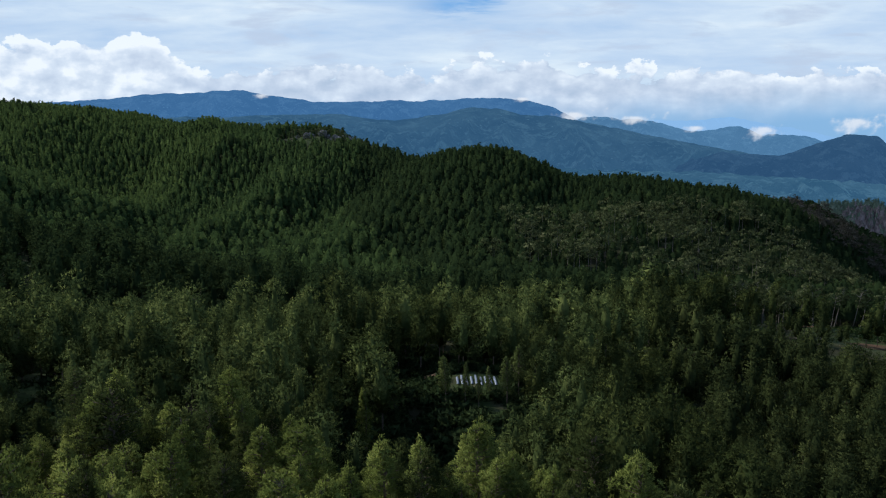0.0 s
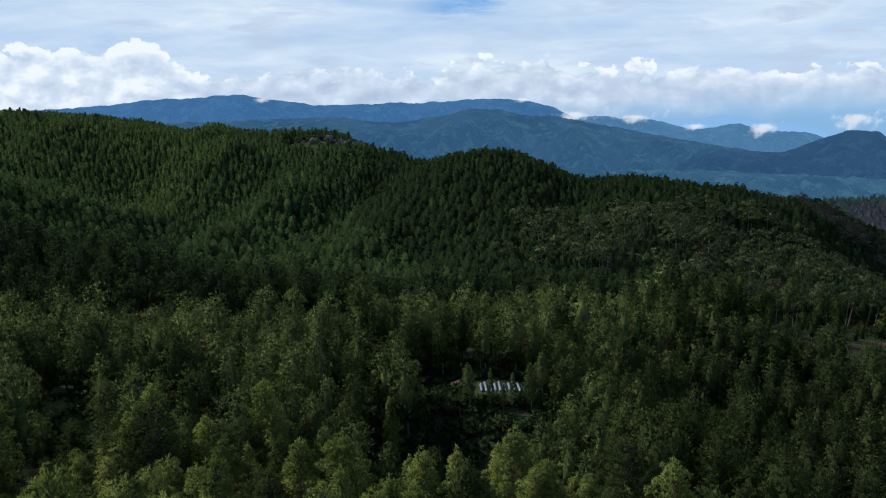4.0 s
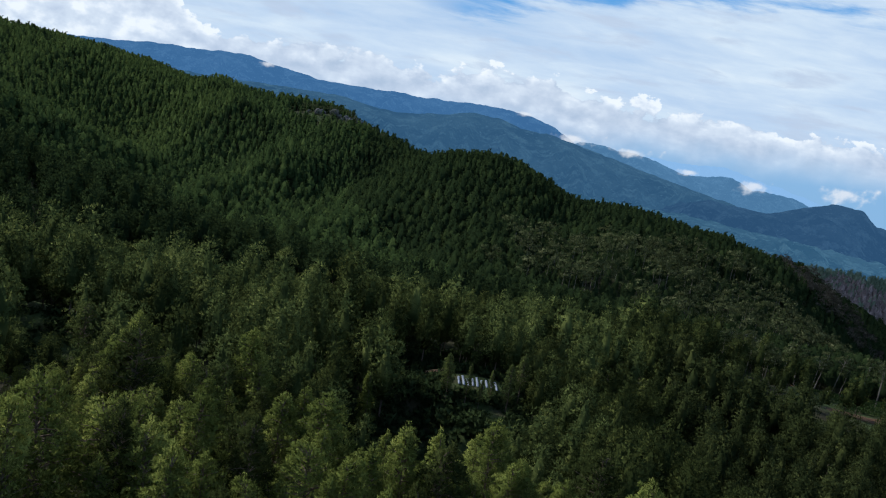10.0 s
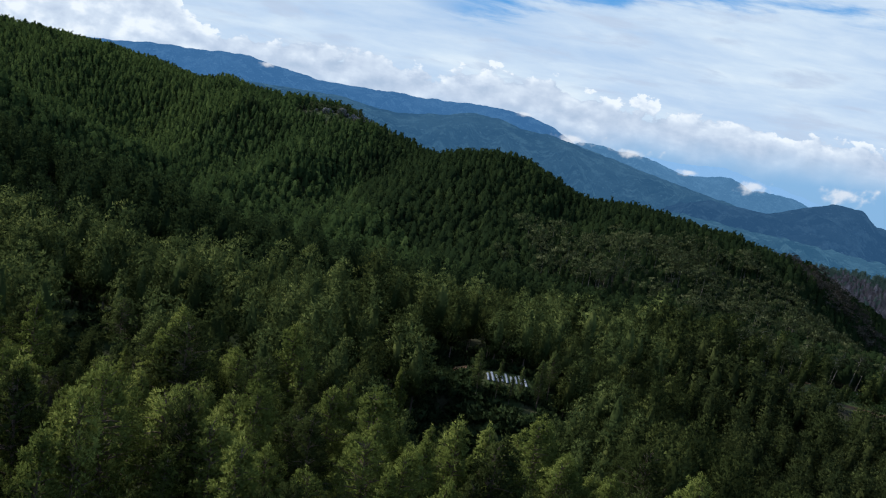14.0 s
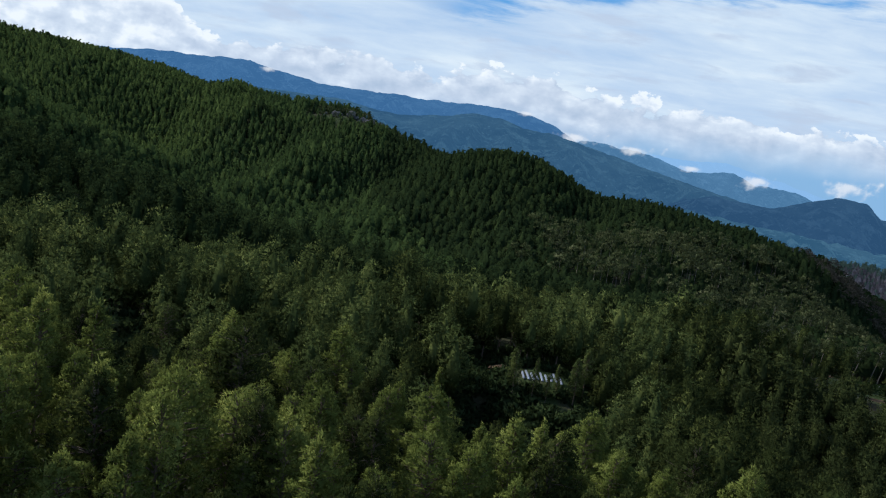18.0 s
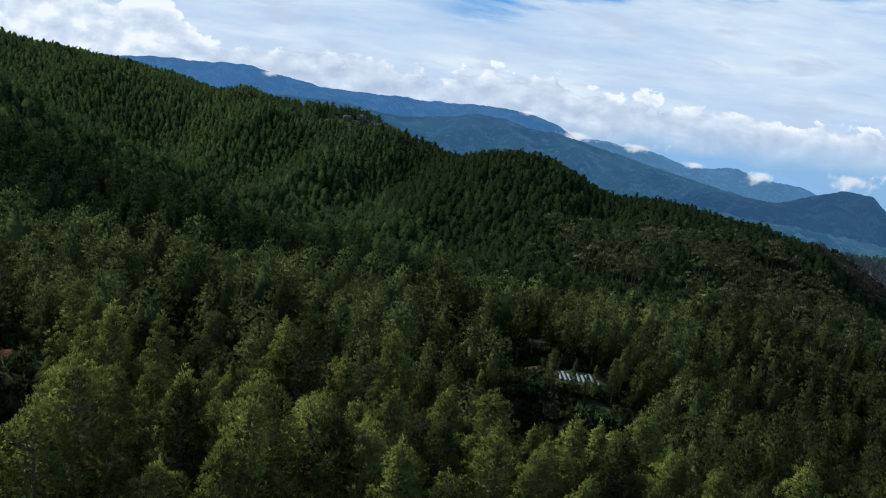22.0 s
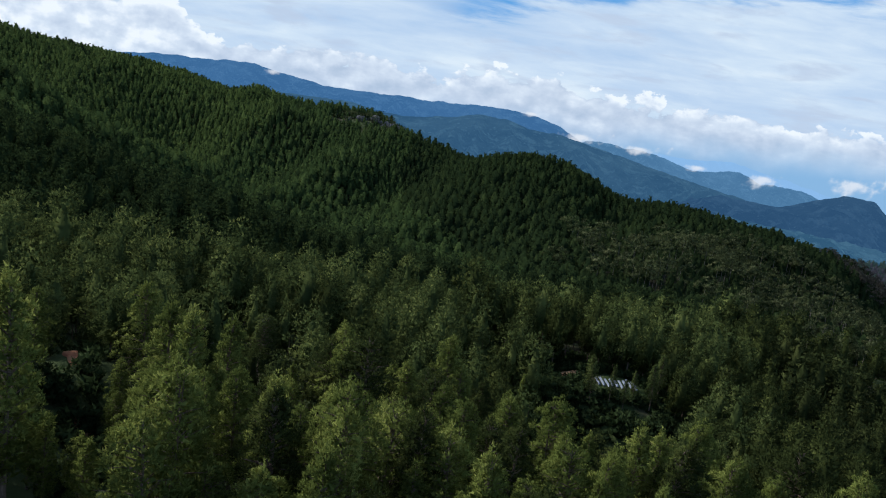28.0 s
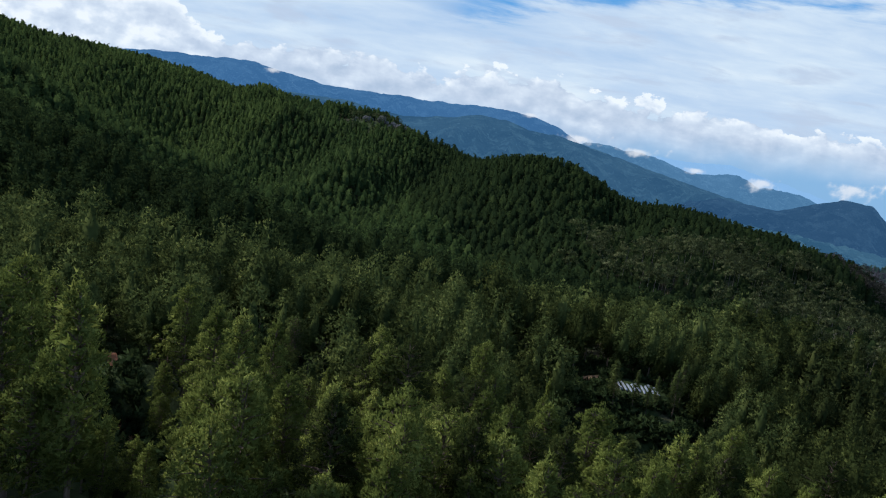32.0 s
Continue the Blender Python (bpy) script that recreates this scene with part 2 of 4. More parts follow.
def sky_mat():
    """Clouded sky by slope across and slope up: thin high sheets with blue gaps, a heaped bank over the mountains, haze at the foot."""
    n = Nodes("clouded_sky")
    x, y, z = n.split(n.coords())
    u = n.math("DIVIDE", x, y)
    v = n.math("DIVIDE", n.math("SUBTRACT", z, 100.0), y)
    # high sheet: broad pale layers drawn out sideways, grey undersides, thin white streaks
    s1 = n.noise(n.join(n.math("MULTIPLY", u, 2.2), n.math("MULTIPLY", v, 13.0), 0.3), 1.6, 6, 0.52, warp=0.5)
    s2 = n.noise(n.join(n.math("MULTIPLY", u, 5.5), n.math("MULTIPLY", v, 30.0), 5.1), 1.9, 7, 0.62, warp=0.4)
    s3 = n.noise(n.join(n.math("MULTIPLY", u, 3.0), n.math("MULTIPLY", v, 15.0), 7.7), 2.6, 6, 0.58, warp=0.3)
    sheet = n.math("MULTIPLY_ADD", s1, 0.50, n.math("MULTIPLY_ADD", s2, 0.30, n.math("MULTIPLY", n.noise(n.join(u, n.math("MULTIPLY", v, 2.6), 2.2), 6.0, 8, 0.56), 0.20)))
    col = n.ramp(sheet, [(0.32, (0.44, 0.63, 0.87)), (0.42, (0.57, 0.71, 0.90)), (0.50, (0.66, 0.78, 0.93)), (0.58, (0.77, 0.87, 0.97)), (0.68, (0.95, 1.0, 1.02))])
    col = n.mix(n.math("MULTIPLY", n.span(s3, 0.52, 0.68), 0.75), col, (0.60, 0.68, 0.82))
    # blue gaps
    line = n.math("MULTIPLY_ADD", u, n.math("MULTIPLY_ADD", u, -0.22, 0.24), 0.142)
    near = n.math("SUBTRACT", 1.0, n.math("MULTIPLY", n.math("ABSOLUTE", n.math("SUBTRACT", v, line)), 17.0), clamp=True)
    hole = n.span(n.math("MULTIPLY_ADD", n.math("SUBTRACT", 0.62, sheet), 2.2, n.math("MULTIPLY_ADD", near, 0.75, -0.72)), 0.08, 0.42)
    hole = n.math("MULTIPLY", hole, n.span(u, -0.07, 0.05))
    col = n.mix(hole, col, (0.13, 0.40, 0.80))
    # haze at the foot of the sky
    col = n.mix(n.span(v, 0.055, -0.01), col, (0.30, 0.52, 0.78))
    # heaped bank
    across = n.span(u, -0.6, 0.8, 0.0, 1.0, False)
    top = n.ramp(across, [(0.0, (0.74,) * 3), (0.15, (0.80,) * 3), (0.24, (0.50,) * 3), (0.38, (0.46,) * 3), (0.50, (0.55,) * 3), (0.60, (0.52,) * 3), (0.74, (0.44,) * 3), (1.0, (0.42,) * 3)], "EASE")
    low = n.ramp(across, [(0.0, (0.0,) * 3), (0.45, (0.0,) * 3), (0.62, (0.05,) * 3), (0.74, (0.15,) * 3), (0.9, (0.20,) * 3)], "EASE")
    topv, lowv = n.math("MULTIPLY", top, 0.115), n.math("MULTIPLY", low, 0.115)
    p1 = n.join(u, n.math("MULTIPLY", v, 1.5), 0.0)
    p2 = n.join(n.math("ADD", u, -0.008), n.math("MULTIPLY_ADD", v, 1.5, 0.018), 0.0)
    broad = n.noise(p1, 9.0, 3, 0.5)
    puff, lit = n.noise(p1, 28.0, 8, 0.56), n.noise(p2, 28.0, 5, 0.5)
    edge = n.math("MULTIPLY_ADD", n.math("SUBTRACT", broad, 0.5), 0.085, n.math("MULTIPLY", n.math("SUBTRACT", puff, 0.5), 0.085))
    body = n.math("ADD", edge, n.math("SUBTRACT", topv, v))
    foot = n.math("MULTIPLY_ADD", n.math("SUBTRACT", broad, 0.5), 0.07, n.math("SUBTRACT", v, lowv))
    dens = n.math("MULTIPLY", n.span(body, -0.0005, 0.004), n.span(foot, -0.026, 0.028))
    rim = n.math("MULTIPLY", n.span(body, 0.022, 0.003), n.span(puff, 0.40, 0.62))
    shade = n.math("MULTIPLY_ADD", n.math("SUBTRACT", puff, lit), 1.5, n.math("MULTIPLY_ADD", rim, 0.55, n.span(u, -0.24, -0.40, 0.34, 0.66)), clamp=True)
    heap = n.ramp(shade, [(0.0, (0.52, 0.61, 0.75)), (0.34, (0.66, 0.73, 0.85)), (0.60, (0.80, 0.86, 0.95)), (0.88, (1.06, 1.07, 1.08))])
    col = n.mix(n.math("MULTIPLY", dens, 0.90), col, heap)
    col = n.mix(1.0, col, (0.972, 0.998, 1.0), "MULTIPLY")
    em = n.t.nodes.new("ShaderNodeEmission")
    n.put(em.inputs[0], col)
    em.inputs[1].default_value = 0.69
    n.t.links.new(em.outputs[0], n.out.inputs[0])
    return n.mat


M_SKY = sky_mat()


# ---- the lie of the land ----
HILLS = (
    -10.1, -6.3, 6.9, 10.1, 6.7, 28.7, 35.4, -15.7, -6.2, -12.8,
    15.8, 17.7, -39.2, -4.3, 2.4, -6, 7.5, -12.5, -18.3, -11.2,
    -6.5, 52.8, 49.3, -22, -22.7, 10.6, 13.9, -27, 44.5, -20.6,
    -42.1, -22.8, -21.3, -16, 15.6, -13.7, 29.6, -9.2, 14.3, 19.9,
    -1.7, -5.8, 0.8, -11.7, 25.8, 8.9, -28.8, -32.6, 1, 1.2,
    -0.4, -9.2, 7.2, 31.4, 26.1, -9.6, 79.7, -38.6, -45.5,
)
HX, HY, HS = np.arange(-330, 361, 115), np.arange(10, 761, 107), 100.0


FOLDS = (
    (-52, 415, 42, 15, 65, -19), (-186, 470, 48, 22, 100, -16), (-102, 492, 42, 26, 30, 4), (20, 425, 42, 26, 0, 6), (54, 150, 24, 18, 70, -11), (132, 350, 42, 24, 20, -9), (88, 338, 20, 16, 0, 7),
    (-3, 122, 12, 13, 0, -9), (-235, 425, 60, 30, 110, 9), (-128, 395, 60, 18, 75, -13), (62, 400, 42, 13, 78, -12), (-85, 385, 40, 18, 60, 8), (-95, 226, 45, 22, 0, 7), (-40, 187, 62, 9, 24, -9), (-165, 530, 78, 28, 0, 7), (45, 300, 40, 30, 0, 4), (10, 262, 60, 12, 0, -5), (70, 285, 50, 22, -20, -7), (100, 200, 38, 14, -27, -15),
)
PADS = (
    (5, 144, 12, 9, 51, 0.10), (9, 133, 9, 5, 48, 0.15), (134, 238, 30, 15, 32.5, 0.05), (-72, 88, 7, 9, 61, 0.12), (-68, 125, 12, 4, 56, 0.1),
)


def lattice(seed):
    return np.random.default_rng(seed).random((256, 256))


def value_noise(x, y, seed):
    """Smooth noise between 0 and 1 on a unit grid."""
    g = lattice(seed)
    xi, yi = np.floor(x).astype(int), np.floor(y).astype(int)
    fx, fy = x - xi, y - yi
    fx, fy = fx * fx * (3 - 2 * fx), fy * fy * (3 - 2 * fy)
    a, b = g[xi % 256, yi % 256], g[(xi + 1) % 256, yi % 256]
    c, d = g[xi % 256, (yi + 1) % 256], g[(xi + 1) % 256, (yi + 1) % 256]
    return (a * (1 - fx) + b * fx) * (1 - fy) + (c * (1 - fx) + d * fx) * fy


def fbm(x, y, seed, octaves=5, ridged=False, gain=0.5):
    total, amp, norm = 0.0, 1.0, 0.0
    for k in range(octaves):
        v = value_noise(x * 2**k, y * 2**k, seed + k)
        total = total + amp * (1 - np.abs(2 * v - 1) if ridged else v)
        norm, amp = norm + amp, amp * gain
    return total / norm


def land(x, y):
    """Height of the bare ground."""
    x, y = np.asarray(x, float), np.asarray(y, float)
    z = HILLS[-3] + HILLS[-2] * x / 300 + HILLS[-1] * y / 400
    k = 0
    for hx in HX:
        for hy in HY:
            z = z + HILLS[k] * np.exp(-((x - hx) ** 2 + (y - hy) ** 2) / (2 * HS**2))
            k += 1
    # spurs, hollows and gullies: centre, half widths along and across, turn, height
    for cx, cy, ra, rb, turn, up in FOLDS:
        ca, sa = math.cos(radians(turn)), math.sin(radians(turn))
        da, db = (x - cx) * ca + (y - cy) * sa, -(x - cx) * sa + (y - cy) * ca
        z = z + up * np.exp(-((da / ra) ** 2 + (db / rb) ** 2) / 2)
    wild = np.clip((y - 255) / 70, 0, 1)
    z = z + wild * 21.0 * (fbm(x / 105 + 0.4 * fbm(x / 70, y / 70, 15, 2), y / 150, 17, 2, True) - 0.62)
    # the hill's end falls away on one side
    u = x / np.maximum(y, 1.0)
    z = z - 200 * np.clip((y - 300) / 80, 0, 1) * np.clip(u - 0.44, 0, 0.3)
    # level ground: terraces, field, track
    for cx, cy, rx, ry, level, tilt in PADS:
        d = ((x - cx) / rx) ** 2 + ((y - cy) / ry) ** 2
        w = np.exp(-(d**2))
        z = z * (1 - w) + w * (level + tilt * (y - cy))
    far = np.clip((y - 620) / 300, 0, 1) + np.clip((np.abs(x) - 420) / 300, 0, 1)
    z = z * np.clip(1 - far, 0, 1) + (-120) * np.clip(far, 0, 1)
    # a lower ridge behind the hill's end
    w = np.clip((u - 0.34) / 0.06, 0, 1)
    top = 18 - 130 * np.clip(u - 0.60, 0, 0.4) + 5 * (fbm(x / 40, y / 40, 23, 2) - 0.5)
    back = np.where(y < 700, top - 0.20 * (700 - y), top - 0.6 * (y - 700))
    z = np.maximum(z, back * w - 120 * (1 - w))
    return z + 2.4 * (fbm(x / 34, y / 34, 11, 3) - 0.5)


def mesh_object(name, verts, faces, material, smooth=False):
    me = bpy.data.meshes.new(name)
    verts, faces = np.asarray(verts, np.float32), np.asarray(faces, np.int32)
    me.vertices.add(len(verts))
    me.vertices.foreach_set("co", verts.ravel())
    k = faces.shape[1]
    me.loops.add(faces.size)
    me.loops.foreach_set("vertex_index", faces.ravel())
    me.polygons.add(len(faces))
    me.polygons.foreach_set("loop_start", np.arange(0, faces.size, k, dtype=np.int32))
    me.polygons.foreach_set("use_smooth", np.full(len(faces), smooth))
    me.update(calc_edges=True)
    me.materials.append(material)
    return me


def grid_faces(nu, nv):
    i = np.arange(nu * nv).reshape(nu, nv)
    return np.stack([i[:-1, :-1], i[1:, :-1], i[1:, 1:], i[:-1, 1:]], -1).reshape(-1, 4)


def ground():
    # finer near the path, coarse far out, one sheet
    gx = np.concatenate([np.linspace(-2600, -340, 18)[:-1], np.linspace(-340, 560, 290), np.linspace(560, 2600, 18)[1:]])
    gy = np.concatenate([np.linspace(-900, -20, 14)[:-1], np.linspace(-20, 720, 250), np.linspace(720, 4400, 30)[1:]])
    x, y = np.meshgrid(gx, gy, indexing="ij")
    z = land(x, y)
    z = np.where(y > 720, np.minimum(z, -100 - (y - 720) * 0.14), z)
    ob = new("ground", mesh_object("ground", np.stack([x, y, z], -1).reshape(-1, 3), grid_faces(len(gx), len(gy)), M_FLOOR, True))
    tagged(ob, "brown forest floor with pine litter and low green growth", "ground", kind="structure")


ground()


# ---- far mountains and sky ----
def crest(u, points):
    """Crest line: slope up over slope across, between the given pairs."""
    pu, pv = zip(*points)
    return np.interp(u, pu, pv)


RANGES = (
    # name, distance, width, roughness, spur depth, wood colour, haze emission colour, its strength, (slope across,
    # slope up) along the crest
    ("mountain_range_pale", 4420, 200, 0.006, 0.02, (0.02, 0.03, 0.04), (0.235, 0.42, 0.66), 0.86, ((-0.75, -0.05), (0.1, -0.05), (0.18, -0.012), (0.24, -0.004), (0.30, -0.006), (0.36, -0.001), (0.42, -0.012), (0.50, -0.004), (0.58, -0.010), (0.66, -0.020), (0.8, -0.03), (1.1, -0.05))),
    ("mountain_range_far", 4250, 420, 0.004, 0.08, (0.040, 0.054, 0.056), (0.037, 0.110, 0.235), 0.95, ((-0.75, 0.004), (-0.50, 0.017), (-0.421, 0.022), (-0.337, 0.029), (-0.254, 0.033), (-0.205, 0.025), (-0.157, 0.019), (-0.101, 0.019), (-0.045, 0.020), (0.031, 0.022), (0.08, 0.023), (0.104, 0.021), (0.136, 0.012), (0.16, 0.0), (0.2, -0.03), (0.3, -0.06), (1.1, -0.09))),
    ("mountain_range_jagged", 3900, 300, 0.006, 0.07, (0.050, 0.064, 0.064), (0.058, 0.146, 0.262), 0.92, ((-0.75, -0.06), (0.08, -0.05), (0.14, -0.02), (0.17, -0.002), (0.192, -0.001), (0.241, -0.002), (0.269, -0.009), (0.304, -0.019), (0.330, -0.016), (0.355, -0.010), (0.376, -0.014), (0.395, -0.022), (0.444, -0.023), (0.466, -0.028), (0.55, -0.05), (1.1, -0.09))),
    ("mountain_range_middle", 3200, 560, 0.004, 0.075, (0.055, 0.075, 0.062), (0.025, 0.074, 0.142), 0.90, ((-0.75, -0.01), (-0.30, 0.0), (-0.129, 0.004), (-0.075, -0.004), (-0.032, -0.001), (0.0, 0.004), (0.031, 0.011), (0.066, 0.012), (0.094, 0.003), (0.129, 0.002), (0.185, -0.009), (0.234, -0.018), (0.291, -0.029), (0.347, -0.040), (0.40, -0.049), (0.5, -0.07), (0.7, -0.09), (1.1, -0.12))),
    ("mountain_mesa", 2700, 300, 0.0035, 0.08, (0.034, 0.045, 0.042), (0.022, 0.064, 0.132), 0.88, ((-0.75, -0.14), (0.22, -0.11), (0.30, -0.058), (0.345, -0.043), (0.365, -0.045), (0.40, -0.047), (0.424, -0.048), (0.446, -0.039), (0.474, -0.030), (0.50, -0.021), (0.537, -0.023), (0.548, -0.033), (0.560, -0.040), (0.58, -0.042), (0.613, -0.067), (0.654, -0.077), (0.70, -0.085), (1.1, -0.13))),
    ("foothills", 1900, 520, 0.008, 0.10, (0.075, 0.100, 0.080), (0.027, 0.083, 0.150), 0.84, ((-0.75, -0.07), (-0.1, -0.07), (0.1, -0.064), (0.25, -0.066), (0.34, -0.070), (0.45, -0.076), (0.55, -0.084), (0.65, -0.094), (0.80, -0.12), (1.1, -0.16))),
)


def mountains():
    for k, (name, dist, width, rough, deep, wood, haze_glow, share, line) in enumerate(RANGES):
        u = np.linspace(-0.72, 1.0, 640)
        s = np.linspace(-1.6, 0.3, 40)
        uu, ss = np.meshgrid(u, s, indexing="ij")
        y = dist + ss * width
        x = uu * dist * (1 + 0.4 * ss * width / dist)
        top = 100 + dist * (crest(uu, line) + rough * 1.3 * (fbm(uu * 34, uu * 0 + 3.3, 40 + k, 6, True, 0.62) - 0.62))
        fall = np.where(ss < 0, 1 - np.abs(ss) / 1.6, 1 - ss / 0.3 * 0.9)
        base = -60 - dist * 0.055
        # spurs that run down from the crest, cut by side valleys
        bend = 0.5 * fbm(x / 300, y / 300, 80 + k, 3)
        spur = fbm(x / 210 + bend + 9 * k, y / 520 + bend, 60 + k, 6, True, 0.58) - 0.58
        hump = np.clip(np.sin(np.clip(fall, 0, 1) * np.pi), 0, 1) ** 1.6
        z = base + (top - base) * fall**0.8 + spur * dist * deep * hump
        ob = new(name, mesh_object(name, np.stack([x, y, z], -1).reshape(-1, 3), grid_faces(len(u), len(s)), mountain_mat(name, wood, haze_glow, share), True))
        tagged(ob, "hazy blue wooded mountain range in the distance", "mountain", kind="structure")


mountains()


def sky_sheet():
    az = np.linspace(-0.92, 1.0, 40)
    z = np.linspace(-500, 3600, 24)
    a, zz = np.meshgrid(az, z, indexing="ij")
    r = np.sqrt(np.maximum(4800.0**2 - (zz - 100) ** 2, 1e6))
    ob = new("sky_backdrop", mesh_object("sky_backdrop", np.stack([r * np.sin(a), r * np.cos(a), zz], -1).reshape(-1, 3), grid_faces(40, 24), M_SKY, True))
    tagged(ob, "bright clouded sky with white cumulus bank and blue gaps", "sky", kind="structure")


sky_sheet()


def cloud_mat():
    """Ragged white cloud that thins out towards its rim."""
    n = Nodes("low_cloud")
    x, y, z = n.split(n.coords("Generated"))
    p = n.coords()
    px, py, pz = n.split(p)
    a = n.noise(n.join(px, 0.0, n.math("MULTIPLY", pz, 1.3)), 0.011, 6, 0.5)
    lit = n.noise(n.join(n.math("ADD", px, -14.0), 0.0, n.math("MULTIPLY_ADD", pz, 1.3, 26.0)), 0.011, 4, 0.5)
    rx = n.math("MULTIPLY", n.math("SUBTRACT", x, 0.5), 2.0)
    rz = n.math("MULTIPLY", n.math("SUBTRACT", z, 0.42), 2.2)
    r = n.math("SQRT", n.math("ADD", n.math("MULTIPLY", rx, rx), n.math("MULTIPLY", rz, rz)))
    dens = n.span(n.math("SUBTRACT", n.math("MULTIPLY_ADD", a, 3.0, -1.05), r), -0.15, 0.55)
    em = n.t.nodes.new("ShaderNodeEmission")
    n.put(em.inputs[0], n.ramp(n.math("MULTIPLY_ADD", n.math("SUBTRACT", a, lit), 2.5, 0.55, clamp=True), [(0.1, (0.46, 0.62, 0.80)), (0.6, (0.82, 0.88, 0.95)), (0.9, (1.0, 1.0, 1.0))]))
    em.inputs[1].default_value = 0.67
    clear = n.t.nodes.new("ShaderNodeBsdfTransparent")
    both = n.t.nodes.new("ShaderNodeMixShader")
    n.put(both.inputs[0], n.math("MULTIPLY", dens, 0.72))
    n.t.links.new(clear.outputs[0], both.inputs[1])
    n.t.links.new(em.outputs[0], both.inputs[2])
    n.t.links.new(both.outputs[0], n.out.inputs[0])
    return n.mat


M_CLOUD = cloud_mat()


def low_cloud(u, v, w, h, dist):
    """A bank of cloud lying against the far slopes: slope across and up, its width and height likewise."""
    a, b = np.meshgrid(np.linspace(-0.5, 0.5, 13), np.linspace(-0.5, 0.5, 7), indexing="ij")
    x, z = a * w * dist, b * h * dist
    y = 60 * (4 * a * a + 2 * b * b)
    ob = new("low_cloud", mesh_object("low_cloud", np.stack([x, y, z], -1).reshape(-1, 3), grid_faces(13, 7), M_CLOUD, True))
    ob.matrix_basis = pose(u * dist, dist, 100 + v * dist)
    ob.visible_shadow = False
    tagged(ob, "ragged white cloud lying against the far slopes", "cloud", kind="structure")


low_cloud(0.165, 0.004, 0.085, 0.030, 3560)
low_cloud(0.240, -0.001, 0.10, 0.022, 3560)
low_cloud(0.315, -0.013, 0.06, 0.016, 3500)
low_cloud(0.400, -0.014, 0.075, 0.036, 3450)
low_cloud(0.515, -0.004, 0.12, 0.048, 3450)
low_cloud(-0.222, 0.026, 0.045, 0.012, 3900)
low_cloud(0.10, 0.022, 0.05, 0.012, 3900)


# ---- trees ----
def part(name, me, parent, label="", m=None):
    """One mesh as a part under a thing or a part."""
    ob = new(name, me)
    ob.parent = parent
    if m is not None:
        ob.matrix_basis = m
    if label:
        ob["label"] = label
    return ob


def tube(p, r, sides=6):
    """Vertices and quads of a bent, tapered tube along the points p."""
    p, r = np.asarray(p, float), np.asarray(r, float)
    a = np.linspace(0, 2 * np.pi, sides, endpoint=False)
    d = np.gradient(p, axis=0)
    d /= np.linalg.norm(d, axis=1)[:, None] + 1e-9
    side = np.cross(d, [0.31, 0.17, 0.93] if abs(d[0][2]) < 0.9 else [1, 0.2, 0])
    side /= np.linalg.norm(side, axis=1)[:, None] + 1e-9
    other = np.cross(d, side)
    ring = p[:, None] + r[:, None, None] * (np.cos(a)[None, :, None] * side[:, None] + np.sin(a)[None, :, None] * other[:, None])
    n = len(p)
    i = np.arange(n * sides).reshape(n, sides)
    j = np.roll(i, -1, axis=1)
    return ring.reshape(-1, 3), np.stack([i[:-1], j[:-1], j[1:], i[1:]], -1).reshape(-1, 4)


def merge(pieces):
    v, f, k = [], [], 0
    for a, b in pieces:
        v.append(a)
        f.append(b + k)
        k += len(a)
    return np.concatenate(v), np.concatenate(f)


def dress(name, pieces, material):
    """A crown's mesh: needle sprays take the soft shading of the clump that they belong to."""
    k, vs, fs, ns = 0, [], [], []
    for v, f, n in pieces:
        a, b, c = (v[f[:, i]] for i in range(3))
        turned = (np.cross(b - a, c - a) * n[f[:, 0]]).sum(1) < 0
        f = np.where(turned[:, None], f[:, ::-1], f)
        vs.append(v)
        ns.append(n)
        fs.append(f + k)
        k += len(v)
    return soft_mesh(name, np.concatenate(vs), np.concatenate(fs), np.concatenate(ns), material)


def soft_mesh(name, v, f, n, material):
    me = mesh_object(name, v, f, material, True)
    at = me.attributes.new("custom_normal", "FLOAT_VECTOR", "POINT")
    at.data.foreach_set("vector", np.asarray(n, np.float32).ravel())
    me.update()
    return me


def blades(centres, aim, size, count, g, wide=0.30, spread=0.75):
    """Needle tufts: count slim triangles from every centre, spread about its aim."""
    n = len(centres)
    c = np.repeat(centres, count, axis=0)
    d = np.repeat(aim, count, axis=0) + spread * g.normal(size=(n * count, 3))
    d /= np.linalg.norm(d, axis=1)[:, None]
    w = np.cross(d, g.normal(size=(n * count, 3)))
    w /= np.linalg.norm(w, axis=1)[:, None]
    s = (np.repeat(size, count) * g.uniform(0.65, 1.3, n * count))[:, None]
    v = np.stack([c - w * s * wide * 0.5 - d * s * 0.2, c + w * s * wide * 0.5 - d * s * 0.2, c + d * s], 1)
    return v.reshape(-1, 3), np.arange(3 * n * count).reshape(-1, 3)


